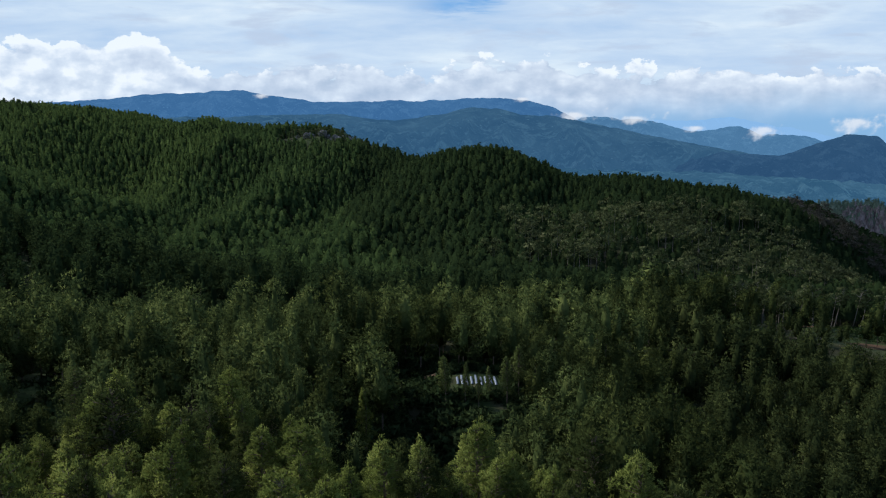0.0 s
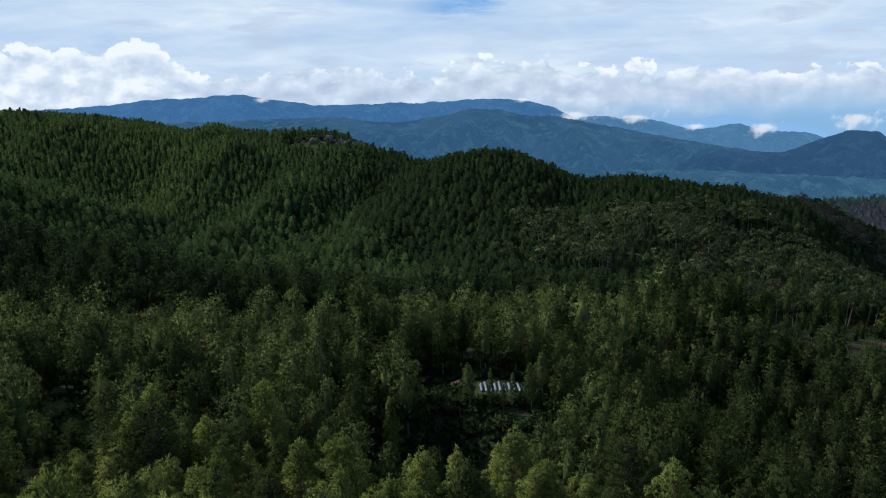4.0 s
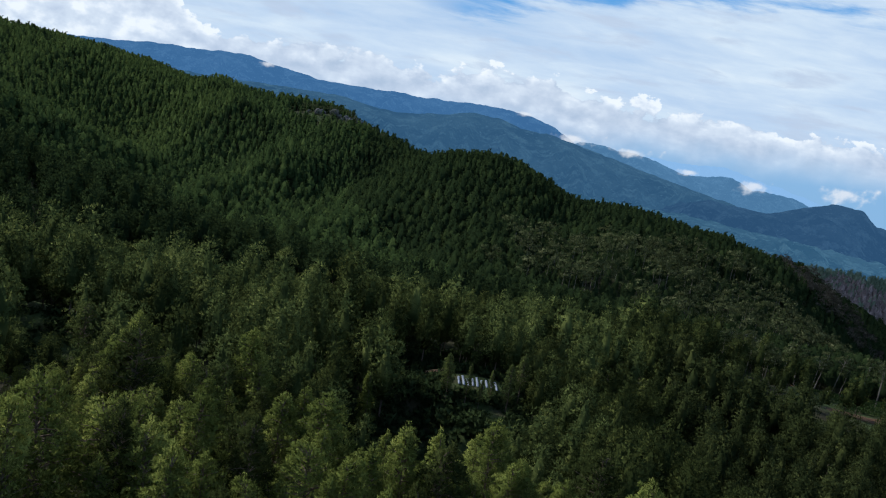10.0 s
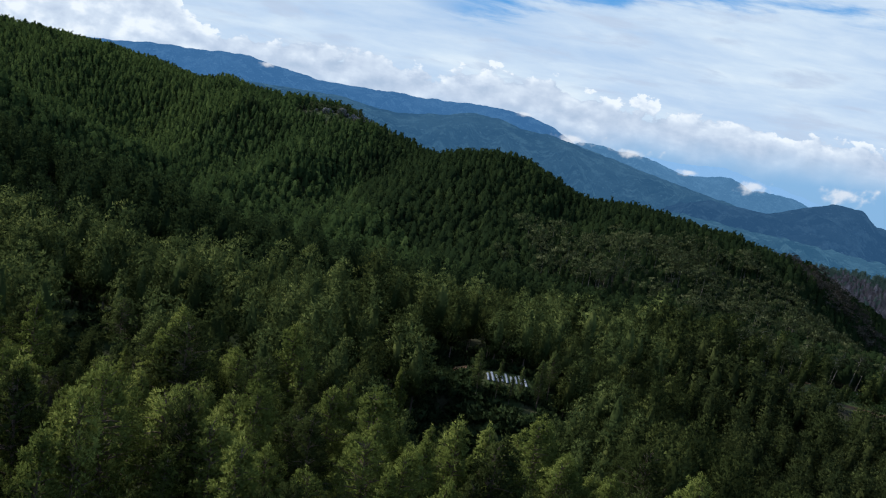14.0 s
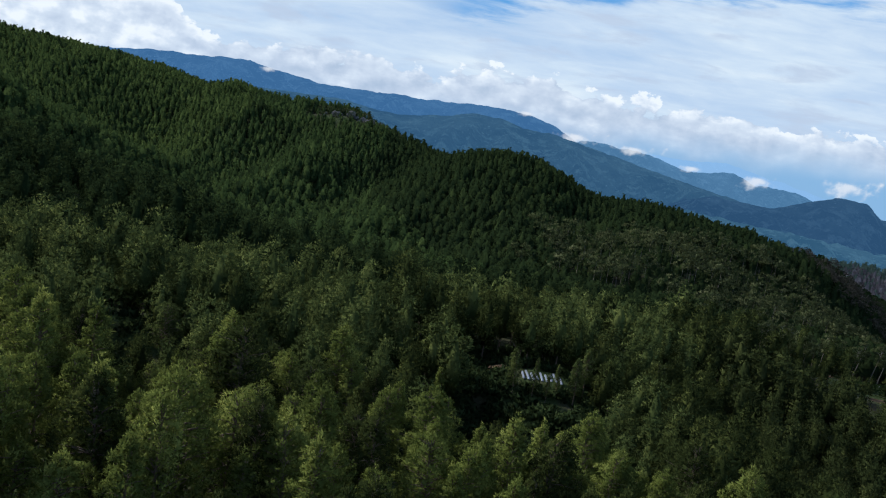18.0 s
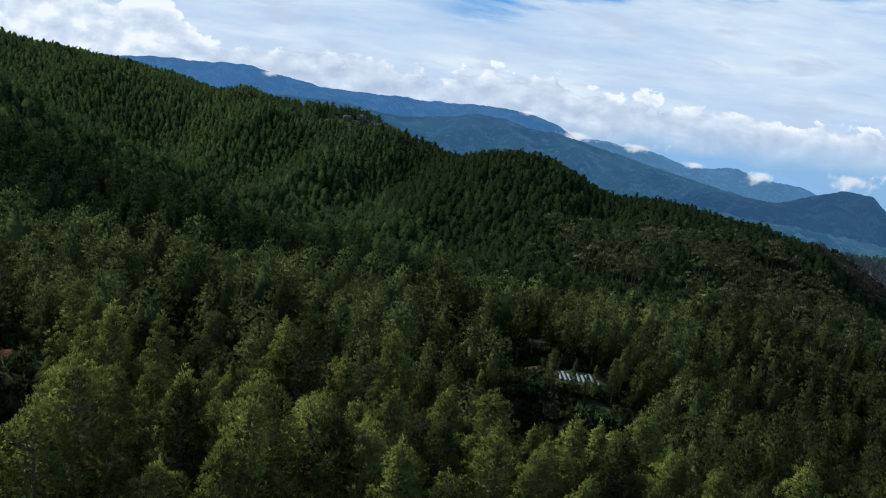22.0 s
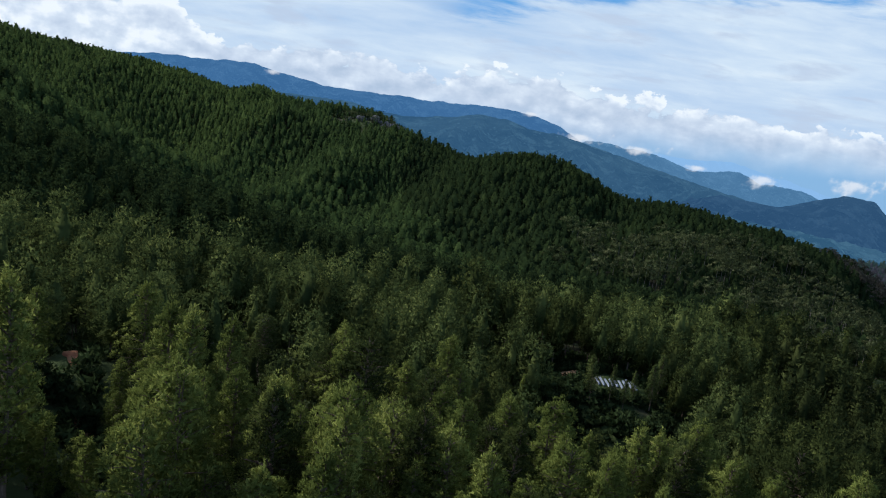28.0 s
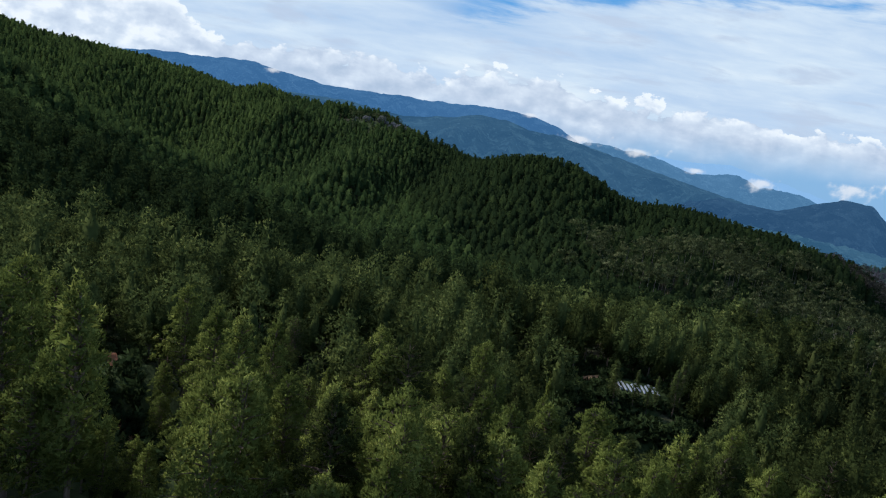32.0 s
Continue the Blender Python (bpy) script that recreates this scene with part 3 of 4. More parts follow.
class Crown:
    """A crown of many separate boughs, each ending in a brush of needle sprays, round a dense dark inside."""

    def __init__(self, h, base, radius, g, power=0.45, boughs=46, low=0.5, puff=0.95, flat=1.0, stray=0.55):
        self.h, self.base, self.radius, self.power, self.low, self.flat = h, base, radius, power, low, flat
        self.lean = g.normal(size=2) * 0.025 * h
        # boughs climb the stem on a loose spiral
        s = (np.arange(boughs) + g.random(boughs)) / boughs
        s = s**0.8
        a = np.arange(boughs) * 2.4 + g.normal(size=boughs) * 0.45
        r = self.reach(s) * g.uniform(1.05 - stray, 1.05, boughs)
        z = base + (h - base - 0.5) * s + g.normal(size=boughs) * 0.25
        self.tips = np.c_[np.cos(a) * r + self.lean[0] * s, np.sin(a) * r + self.lean[1] * s, z]
        self.size = puff * g.uniform(0.65, 1.25, boughs) * (0.62 + 0.5 * np.clip(1 - s, 0, 1) ** 0.6)
        self.s = s

    def reach(self, s):
        return self.radius * np.minimum(self.low + 1.7 * s, 1.0) * np.clip(1 - s, 0, 1) ** self.power

    def body(self, rows, sides, shrink):
        """One closed uneven body, for trees far off."""
        s, a = np.meshgrid(np.linspace(0.0, 0.93, rows), np.linspace(0, 6.283, sides, endpoint=False), indexing="ij")
        r = self.reach(s) * shrink * (1 + 0.22 * np.sin(a * 2 + s * 9 + self.lean[0] * 9) + 0.15 * np.sin(a * 3 - s * 14))
        tall = (self.h - self.base) * (1.0 if shrink > 0.6 else 0.80)
        p = np.stack([np.cos(a) * r + self.lean[0] * s, np.sin(a) * r + self.lean[1] * s, self.base + tall * s], -1)
        v = np.r_[p.reshape(-1, 3), [[self.lean[0], self.lean[1], self.base + tall]]]
        i = np.arange(rows * sides).reshape(rows, sides)
        j = np.roll(i, -1, axis=1)
        up, n = i[:-1].ravel(), rows * sides
        f = np.r_[np.c_[up, j[:-1].ravel(), j[1:].ravel()], np.c_[up, j[1:].ravel(), i[1:].ravel()], np.c_[i[-1], j[-1], np.full(sides, n)]]
        return v, f, self.outward(v)

    def outward(self, p):
        d = p - [self.lean[0] * 0.5, self.lean[1] * 0.5, self.base + 0.35 * (self.h - self.base)]
        d = d * [1, 1, 0.55 * self.radius / (self.h - self.base) * 2]
        return d / (np.linalg.norm(d, axis=1)[:, None] + 1e-6)

    def sprays(self, count, size, g, wide=0.5, loose=0.6):
        """Needle sprays fanning out and up from every bough tip."""
        k = g.choice(len(self.tips), count, p=self.size**2 / (self.size**2).sum())
        tip = self.tips[k]
        out = tip - np.c_[self.lean[0] * self.s[k], self.lean[1] * self.s[k], tip[:, 2]]
        out /= np.linalg.norm(out, axis=1)[:, None] + 0.4
        d = g.normal(size=(count, 3))
        d /= np.linalg.norm(d, axis=1)[:, None]
        d += out * 0.75 + [0, 0, 0.45]
        d /= np.linalg.norm(d, axis=1)[:, None]
        p = tip + d * (self.size[k] * (0.45 + 0.6 * g.random(count) ** 0.7))[:, None] * [1, 1, self.flat]
        aim = d + loose * g.normal(size=(count, 3)) + [0, 0, 0.7]
        aim /= np.linalg.norm(aim, axis=1)[:, None]
        e = np.cross(aim, g.normal(size=(count, 3)))
        e /= np.linalg.norm(e, axis=1)[:, None]
        q = (size * g.uniform(0.55, 1.5, count))[:, None]
        v = np.stack([p - e * q * wide * 0.5, p + e * q * wide * 0.5, p + aim * q], 1)
        soft = 0.95 * d + 0.5 * self.outward(p) + 0.14 * g.normal(size=(count, 3))
        soft /= np.linalg.norm(soft, axis=1)[:, None]
        return v.reshape(-1, 3), np.arange(3 * count).reshape(-1, 3), np.repeat(soft, 3, axis=0)

    def inside(self, count, size, g):
        """Broader sprays that fill the middle of the crown."""
        s, a = g.random(count) * 0.9, g.random(count) * 6.283
        r = self.reach(s) * 0.66 * g.random(count) ** 0.5
        p = np.c_[np.cos(a) * r + self.lean[0] * s, np.sin(a) * r + self.lean[1] * s, self.base + (self.h - self.base) * s]
        v, f = blades(p, np.c_[np.cos(a), np.sin(a), 0.4 + 0 * a], np.full(count, size), 1, g, 0.75, 0.8)
        return v, f, self.outward(v)

    def leader(self, g, size, count=40):
        """The upright candle at the very top."""
        z = self.h - 0.9 + 1.3 * g.random(count)
        p = np.c_[self.lean + 0.16 * g.normal(size=(count, 2)), z]
        v, f = blades(p, np.tile([0, 0, 0.9], (count, 1)), np.full(count, size), 1, g, 0.4, 0.6)
        return v, f, self.outward(v)


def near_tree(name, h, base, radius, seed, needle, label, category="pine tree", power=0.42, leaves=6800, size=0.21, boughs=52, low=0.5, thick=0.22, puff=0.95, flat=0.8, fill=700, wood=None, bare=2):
    g = np.random.default_rng(seed)
    crown = Crown(h, base, radius, g, power, boughs, low, puff, flat, 0.72)
    root = tagged(new(name), label, category)
    zs = np.linspace(-0.8, h * 0.95, 9)
    bend = np.cumsum(g.normal(size=(9, 2)) * 0.04, axis=0)
    stem = tube(np.c_[bend, zs], np.linspace(thick, 0.03, 9) + np.r_[0.06, np.zeros(8)], 8)
    limbs = []
    for e in crown.tips[::bare]:
        b = np.array([0, 0, e[2] - 0.5 - 0.5 * g.random()])
        limbs.append(tube([b, (b + e) / 2 + [0, 0, 0.1], e], [0.07, 0.045, 0.012], 4))
    v, f = merge([stem, *limbs])
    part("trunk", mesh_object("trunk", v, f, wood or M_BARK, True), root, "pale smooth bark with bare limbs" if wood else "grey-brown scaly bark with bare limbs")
    part("crown", dress("crown", [crown.inside(fill, 0.40, g), crown.sprays(leaves, size, g), crown.leader(g, size * 1.3)], needle), root)
    return root


def low_tree(h, base, radius, seed, leaves, size, power=0.42, boughs=26, puff=1.1, core=0, fill=0, wide=0.6, low=0.5, flat=1.0, stray=0.5, trunk=0.16, even=0.0, sides=(4, 5)):
    """The same shape with fewer, broader sprays, as bare arrays for a joined stand."""
    g = np.random.default_rng(seed)
    crown = Crown(h, base, radius, g, power, boughs, low, puff, flat, stray)
    pieces = [crown.sprays(leaves, size, g, wide)]
    if fill:
        pieces.append(crown.inside(fill, size * 1.6, g))
    if core:
        pieces.append(crown.body(*sides, core))
    v, f = merge([p[:2] for p in pieces])
    n = np.concatenate([p[2] for p in pieces]) * (1 - even) + np.array([0, 0, even])
    n /= np.linalg.norm(n, axis=1)[:, None] + 1e-6
    t = trunk * np.array([[1.0, 0, 0], [-0.5, 0.9, 0], [-0.5, -0.9, 0], [0, 0, 0]]) + np.array([[0, 0, -1]] * 3 + [[0, 0, h * 0.85]])
    stem = t, np.array([[0, 1, 3], [1, 2, 3], [2, 0, 3]])
    a, b, c = (v[f[:, i]] for i in range(3))
    turned = (np.cross(b - a, c - a) * n[f[:, 0]]).sum(1) < 0
    return (v, np.where(turned[:, None], f[:, ::-1], f), n), stem


def stand(name, spots, forms, needle, label, category="trees", bark=None):
    """A joined wood: every spot (x, y, z, scale, turn) takes one of the forms."""
    if not len(spots):
        return
    pickf = np.random.default_rng(len(spots)).integers(0, len(forms), len(spots))
    kl = ks = 0
    lv, lf, ln, sv, sf, sn = [], [], [], [], [], []
    for n, (leaf, stem) in enumerate(forms):
        sp = spots[pickf == n]
        if not len(sp):
            continue
        c, s = np.cos(sp[:, 4]), np.sin(sp[:, 4])
        for (v, f, nn), vv, ff, mm, which in ((leaf, lv, lf, ln, 0), ((*stem, stem[0]), sv, sf, sn, 1)):
            w = np.empty((len(sp), len(v), 3))
            wide = sp[:, 3] * (0.85 + 0.3 * ((sp[:, 4] * 7.1) % 1.0))
            w[:, :, 0] = (c[:, None] * v[None, :, 0] - s[:, None] * v[None, :, 1]) * wide[:, None] + sp[:, 0, None]
            w[:, :, 1] = (s[:, None] * v[None, :, 0] + c[:, None] * v[None, :, 1]) * wide[:, None] + sp[:, 1, None]
            w[:, :, 2] = v[None, :, 2] * sp[:, 3, None] + sp[:, 2, None]
            q = np.empty((len(sp), len(v), 3))
            q[:, :, 0] = c[:, None] * nn[None, :, 0] - s[:, None] * nn[None, :, 1]
            q[:, :, 1] = s[:, None] * nn[None, :, 0] + c[:, None] * nn[None, :, 1]
            q[:, :, 2] = nn[None, :, 2]
            mm.append(q.reshape(-1, 3))
            k = kl if which == 0 else ks
            ff.append((f[None] + (k + np.arange(len(sp)) * len(v))[:, None, None]).reshape(-1, 3))
            vv.append(w.reshape(-1, 3))
            if which == 0:
                kl += len(sp) * len(v)
            else:
                ks += len(sp) * len(v)
    root = tagged(new(name), label, category, kind="stuff")
    part("crowns", soft_mesh("crowns", np.concatenate(lv), np.concatenate(lf), np.concatenate(ln), needle), root)
    if bark:
        part("stems", mesh_object("stems", np.concatenate(sv), np.concatenate(sf), bark), root)


def inside(x, y, cx, cy, rx, ry, turn=0.0, rag=0.25):
    """Whether a spot lies in a ragged oval."""
    a = radians(turn)
    dx, dy = (x - cx) * math.cos(a) + (y - cy) * math.sin(a), -(x - cx) * math.sin(a) + (y - cy) * math.cos(a)
    return (dx / rx) ** 2 + (dy / ry) ** 2 < 1 + rag * 4 * (value_noise(np.asarray(x / 4.0), np.asarray(y / 4.0), 5) - 0.5)


OPEN = (
    # clearings: centre, half sizes, turn
    (4, 141, 10, 7, 0), (-1, 126, 13, 12, 0), (0, 110, 11, 8, 0), (138, 241, 24, 11, -4), (-72, 88, 3.6, 6, 20), (-68, 125, 10, 3, -6), (9, 131, 7, 6, 0), (-9, 115, 8, 9, 0), (-2, 147, 6, 6, 0),
    (-67, 77, 13, 2.8, -67), (-63, 116, 10, 3.4, -61), (124, 220, 16, 7, 28),
    (-38, 112, 6, 5, 0), (-24, 150, 7, 4, 20), (132, 257, 44, 6, -3), (38, 172, 8, 4, 40), (62, 148, 9, 5, 60), (-48, 150, 6, 4, 30),
)


def spots_in(x0, x1, y0, y1, step, seed):
    g = np.random.default_rng(seed)
    x, y = np.meshgrid(np.arange(x0, x1, step), np.arange(y0, y1, step * 0.9), indexing="ij")
    x = x + step * 0.5 * (np.arange(x.shape[1]) % 2)[None]
    x, y = (x + g.uniform(-0.34, 0.34, x.shape) * step).ravel(), (y + g.uniform(-0.34, 0.34, y.shape) * step).ravel()
    keep = (x > -52 - 0.66 * y) & (x < 12 + 0.79 * y)
    for c in OPEN:
        keep &= ~inside(x, y, *c)
    x, y = x[keep], y[keep]
    # trees behind the crest, out of every sight line, are left out
    tall, hid = land(x, y) + 20, np.ones(len(x), bool)
    for ex, ez in ((0, 100), (-18, 97), (-36, 96)):
        worst = np.full(len(x), -999.0)
        for q in np.linspace(0.15, 0.97, 34):
            worst = np.maximum(worst, (land(ex + (x - ex) * q, y * q) + 9 - ez) / q)
        hid &= tall - ez < worst
    x, y = x[~hid], y[~hid]
    return np.c_[x, y, land(x, y), g.normal(1.0, 0.13, len(x)).clip(0.65, 1.35), g.random(len(x)) * 6.283]


near = spots_in(-190, 190, 54, 262, 5.4, 21)
near = near[value_noise(near[:, 0] / 8.5, near[:, 1] / 8.5, 31) > 0.15]
near[:, 3] *= 0.9 + 0.24 * value_noise(near[:, 0] / 13, near[:, 1] / 13, 33)
near[inside(near[:, 0], near[:, 1], -56, 104, 28, 5, -61), 3] *= 0.55
near[inside(near[:, 0], near[:, 1], -65, 73, 26, 6.5, -67), 3] *= 0.5
near[inside(near[:, 0], near[:, 1], 112, 212, 36, 22, -27), 3] *= 0.5
near[(near[:, 1] > 126) & (near[:, 1] < 166) & (near[:, 0] < 5), 3] *= 1.12
hill = np.r_[spots_in(-430, 570, 262, 400, 4.4, 22), spots_in(-430, 570, 400, 722, 3.85, 24)]
hill[:, 3] = 1 + 0.6 * (hill[:, 3] - 1)
chance = np.random.default_rng(8).random(len(hill))
dry = inside(hill[:, 0], hill[:, 1], 104, 336, 82, 44, 16) & (chance < 0.24)
hill[dry, 3] *= 1.3
hill[inside(hill[:, 0], hill[:, 1], 104, 336, 82, 44, 16) & ~dry, 3] *= 0.72
def crest_spot(u):
    """Where the hill's crest stands in the given direction from the path."""
    y = np.linspace(380, 640, 131)
    k = int(np.argmax((land(-9 + u * y, y) + 6 - 98) / y))
    return -9 + u * y[k], y[k] - 3


BROW = np.array([crest_spot(u) for u in np.linspace(-0.162, -0.072, 26)])
brow = np.hypot(hill[:, None, 0] - BROW[None, :, 0], hill[:, None, 1] - BROW[None, :, 1]).min(1) < 13
brow |= np.hypot(hill[:, None, 0] - BROW[None, :, 0], hill[:, None, 1] - BROW[None, :, 1] + 17).min(1) < 11
hill[brow, 3] *= 0.5
dry |= brow & (chance < 0.5)
rocks = np.random.default_rng(61)
pick = np.arange(24) + 1
BOULDERS = np.c_[BROW[pick] + rocks.normal(size=(24, 2)) * (3.0, 3.0) - (0, 3), rocks.uniform(0.9, 2.3, 24)]
clear = np.hypot(hill[:, None, 0] - BOULDERS[None, :, 0], hill[:, None, 1] - BOULDERS[None, :, 1]).min(1) > 2.6
clear &= ~brow | (chance < 0.7)
hill, chance, dry = hill[clear], chance[clear], dry[clear]
hu = hill[:, 0] / hill[:, 1]
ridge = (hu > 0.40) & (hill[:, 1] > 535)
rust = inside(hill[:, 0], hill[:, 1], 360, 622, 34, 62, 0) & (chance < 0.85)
rust |= inside(hill[:, 0], hill[:, 1], 212, 432, 34, 34, 0) & (chance < 0.4)
dry &= ~rust & ~ridge
ridge &= ~rust

# trees that stand out: place, height of the top
MARKED = (
    (-41, 82, 66), (-25, 86, 62), (-9, 96, 58), (0, 97, 54), (-75, 84, 71), (-60, 86, 71), (-39.5, 130, 58.5), (-56, 116, 64), (-52, 77, 69),
    (-71, 140, 65), (33, 147, 52), (51, 154, 41), (36, 198, 52), (8, 207, 55), (-29, 184, 58), (-52, 165, 60), (-104, 169, 62), (0.5, 138, 57), (11.5, 137.5, 57), (14, 142, 59),
)
mx = np.array(MARKED)
apart = np.hypot(near[:, None, 0] - mx[None, :, 0], near[:, None, 1] - mx[None, :, 1]).min(1)
lone = np.array([(-13, 128), (-20, 131.5), (-12.5, 120), (-13, 112), (-9, 116)])
free = np.hypot(near[:, None, 0] - lone[None, :, 0], near[:, None, 1] - lone[None, :, 1]).min(1)
near = near[(apart > 3.8) & (free > 6.0)]
mz = land(mx[:, 0], mx[:, 1])
marked = np.c_[mx[:, :2], mz, ((mx[:, 2] - mz) / 15.5).clip(0.45, 1.3), mx[:, 0] % 6.28]
rank = np.hypot(near[:, 0] + 12, near[:, 1])
order = np.argsort(rank)
first, rest = np.r_[marked, near[order[:215]]], near[order[215:]]

FORMS = (
    # height, crown base, radius, power, boughs, puff, words
    (15.0, 4.0, 3.8, 0.50, 125, 0.62, "tall green pine with soft needle tufts on forest floor"),
    (14.3, 3.8, 3.5, 0.54, 112, 0.60, "tall green pine with soft needle tufts on forest floor"),
    (16.3, 4.4, 3.1, 0.54, 116, 0.56, "slender green pine with narrow crown on forest floor"),
    (13.8, 3.8, 4.2, 0.45, 140, 0.66, "broad green pine with rounded crown on forest floor"),
    (15.5, 6.0, 3.7, 0.48, 92, 0.64, "green pine with bare lower trunk on forest floor"),
    (12.6, 3.0, 3.7, 0.50, 104, 0.62, "broad green pine with rounded crown on forest floor"),
)
KINDS = [near_tree("pine_tree", h, b, r, 31 + k, M_PINE, words, power=p, boughs=n, puff=q) for k, (h, b, r, p, n, q, words) in enumerate(FORMS)]
FRESH = [near_tree("pine_tree", h, b, r, 131 + k, M_MID, words, power=p, boughs=n, puff=q) for k, (h, b, r, p, n, q, words) in enumerate(FORMS[:5])]
# the same pines in the needle colour that stands for shade
SHADED_KINDS = [near_tree("pine_tree", h, b, r, 41 + k, M_SLOPE_SHADE, words.replace("green", "dark green"), power=p, boughs=n, puff=q) for k, (h, b, r, p, n, q, words) in enumerate(FORMS[1:5])]
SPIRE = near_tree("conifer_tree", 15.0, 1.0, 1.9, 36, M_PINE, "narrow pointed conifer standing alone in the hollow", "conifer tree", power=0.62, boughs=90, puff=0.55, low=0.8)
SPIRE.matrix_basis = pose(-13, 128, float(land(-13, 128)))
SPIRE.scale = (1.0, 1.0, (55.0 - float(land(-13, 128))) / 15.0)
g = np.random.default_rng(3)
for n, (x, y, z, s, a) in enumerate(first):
    # shade-coloured trees grow likelier to the right and round the hollow
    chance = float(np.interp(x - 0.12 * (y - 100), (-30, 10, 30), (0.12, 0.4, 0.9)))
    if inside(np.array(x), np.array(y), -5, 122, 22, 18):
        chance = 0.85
    # front trees take the lighter, sunlit needle colour
    pool = SHADED_KINDS if n >= len(MARKED) and g.random() < chance else KINDS if y < 112 + 8 * g.normal() else FRESH
    k = pool[int(g.integers(0, len(pool)))]
    t = copy_thing(k, pose(x, y, z, g.normal() * 2, g.normal() * 2, math.degrees(a)))
    t.scale = (s * g.uniform(0.9, 1.15), s * g.uniform(0.9, 1.15), s)
    t["group"] = "foreground pines"
for x, y, top in ((4.0, 137.6, 56.5), (8.3, 138.4, 55.5), (6.4, 136.8, 54.0)):
    z = float(land(x, y))
    t = copy_thing(FRESH[2], pose(x, y, z, 0, 0, 40 * x))
    t.scale = (0.30, 0.30, (top - z) / 16.3)
    t["label"] = "thin pine sapling standing before the vegetable bed"
for k in KINDS + FRESH + SHADED_KINDS:
    for o in (*k.children_recursive, k):
        bpy.data.objects.remove(o)

MID = [low_tree(14.8 - 0.7 * i, 3.8 - 0.2 * i, 3.7 - 0.06 * i, 50 + i, 1050, 0.33, 0.40 + 0.03 * i, 54, 0.88, fill=190, core=0.34, sides=(5, 6), flat=0.8, stray=0.64) for i in range(6)]
BACK = [low_tree(14.4 - 0.7 * i, 3.6 - 0.2 * i, 3.6 - 0.06 * i, 60 + i, 400, 0.50, 0.40 + 0.03 * i, 36, 1.0, fill=100, core=0.42, sides=(4, 6), flat=0.8, stray=0.58, even=0.1) for i in range(6)]
NEARHILL = [low_tree(10.8 - 0.4 * i, 3.0, 3.5 - 0.1 * (i % 3), 170 + i, 130, 0.58, 0.50 + 0.04 * i, 24, 0.85, core=0.72, wide=0.8, low=0.8, even=0.5) for i in range(6)]
FAR = [low_tree(10.6 - 0.3 * i, 2.6, 2.7, 70 + i, 42, 0.72, 0.54 + 0.05 * i, 13, 0.75, core=0.74, wide=0.9, low=0.8, even=0.5) for i in range(6)]
THIN = [low_tree(12.5 - i, 6.6 - 1.2 * (i % 2), 3.6, 90 + i, 260, 0.56, 0.22, 9, 1.5, wide=0.7, low=0.75, flat=0.45, trunk=0.15) for i in range(4)]
# trees coloured as shaded: most on the right, few along the sunlit rim
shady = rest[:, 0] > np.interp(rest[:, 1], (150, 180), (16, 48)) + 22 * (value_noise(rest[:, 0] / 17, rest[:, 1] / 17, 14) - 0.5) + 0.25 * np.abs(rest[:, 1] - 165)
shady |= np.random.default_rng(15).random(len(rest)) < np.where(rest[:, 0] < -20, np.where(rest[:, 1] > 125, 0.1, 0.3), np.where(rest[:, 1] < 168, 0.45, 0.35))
pale = inside(rest[:, 0], rest[:, 1], 112, 252, 30, 12, 10) & (np.random.default_rng(16).random(len(rest)) < 0.5)
close = rest[:, 1] < 168
# beyond the plateau's rim the dark hill wood begins; the gully on the other side is coloured darker for its shade
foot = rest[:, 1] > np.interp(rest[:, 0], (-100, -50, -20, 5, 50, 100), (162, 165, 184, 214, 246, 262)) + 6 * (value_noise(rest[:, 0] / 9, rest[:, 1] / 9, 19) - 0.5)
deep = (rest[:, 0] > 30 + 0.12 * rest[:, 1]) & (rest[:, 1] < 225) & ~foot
for name, mask, forms, needle, label in (
    ("gully_pine_wood", shady & close & ~pale & ~deep & ~foot, MID, M_SLOPE_SHADE, "green pines filling the gully and lower slope, shade put into their colour"),
    ("gully_pine_wood", shady & ~close & ~pale & ~deep & ~foot, BACK, M_SLOPE_SHADE, "green pines filling the gully and lower slope, shade put into their colour"),
    ("pine_wood", ~shady & close & ~pale & ~deep & ~foot, MID, M_MID, "dense green pine plantation covering the near slope"),
    ("pine_wood", ~shady & ~close & ~pale & ~deep & ~foot, BACK, M_MID, "dense green pine plantation covering the near slope"),
    ("gully_wood", close & ~pale & deep, MID, M_GULLY_SHADE, "broadleaved trees filling the gully, its shade put into their colour"),
    ("gully_wood", ~close & ~pale & deep, BACK, M_GULLY_SHADE, "broadleaved trees filling the gully, its shade put into their colour"),
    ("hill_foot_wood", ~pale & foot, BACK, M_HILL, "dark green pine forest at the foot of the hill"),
):
    stand(name, rest[mask], forms, needle, label, bark=M_BARK)
lower = hill[:, 1] < 400
# lit side of the hill, where lighter needle copies stand for sunlight
young_or_lit = hill[:, 0] + 0.20 * (hill[:, 1] - 400) < -45 + 90 * (fbm(hill[:, 0] / 60, hill[:, 1] / 60, 27, 3) - 0.5)
young_or_lit &= np.random.default_rng(28).random(len(hill)) < 0.86
# far left part, given the strongest sunlit colour
far_lit = hill[:, 0] < -135 + 70 * (value_noise(hill[:, 0] / 45, hill[:, 1] / 45, 37) - 0.5)
pines = ~dry & ~rust & ~ridge
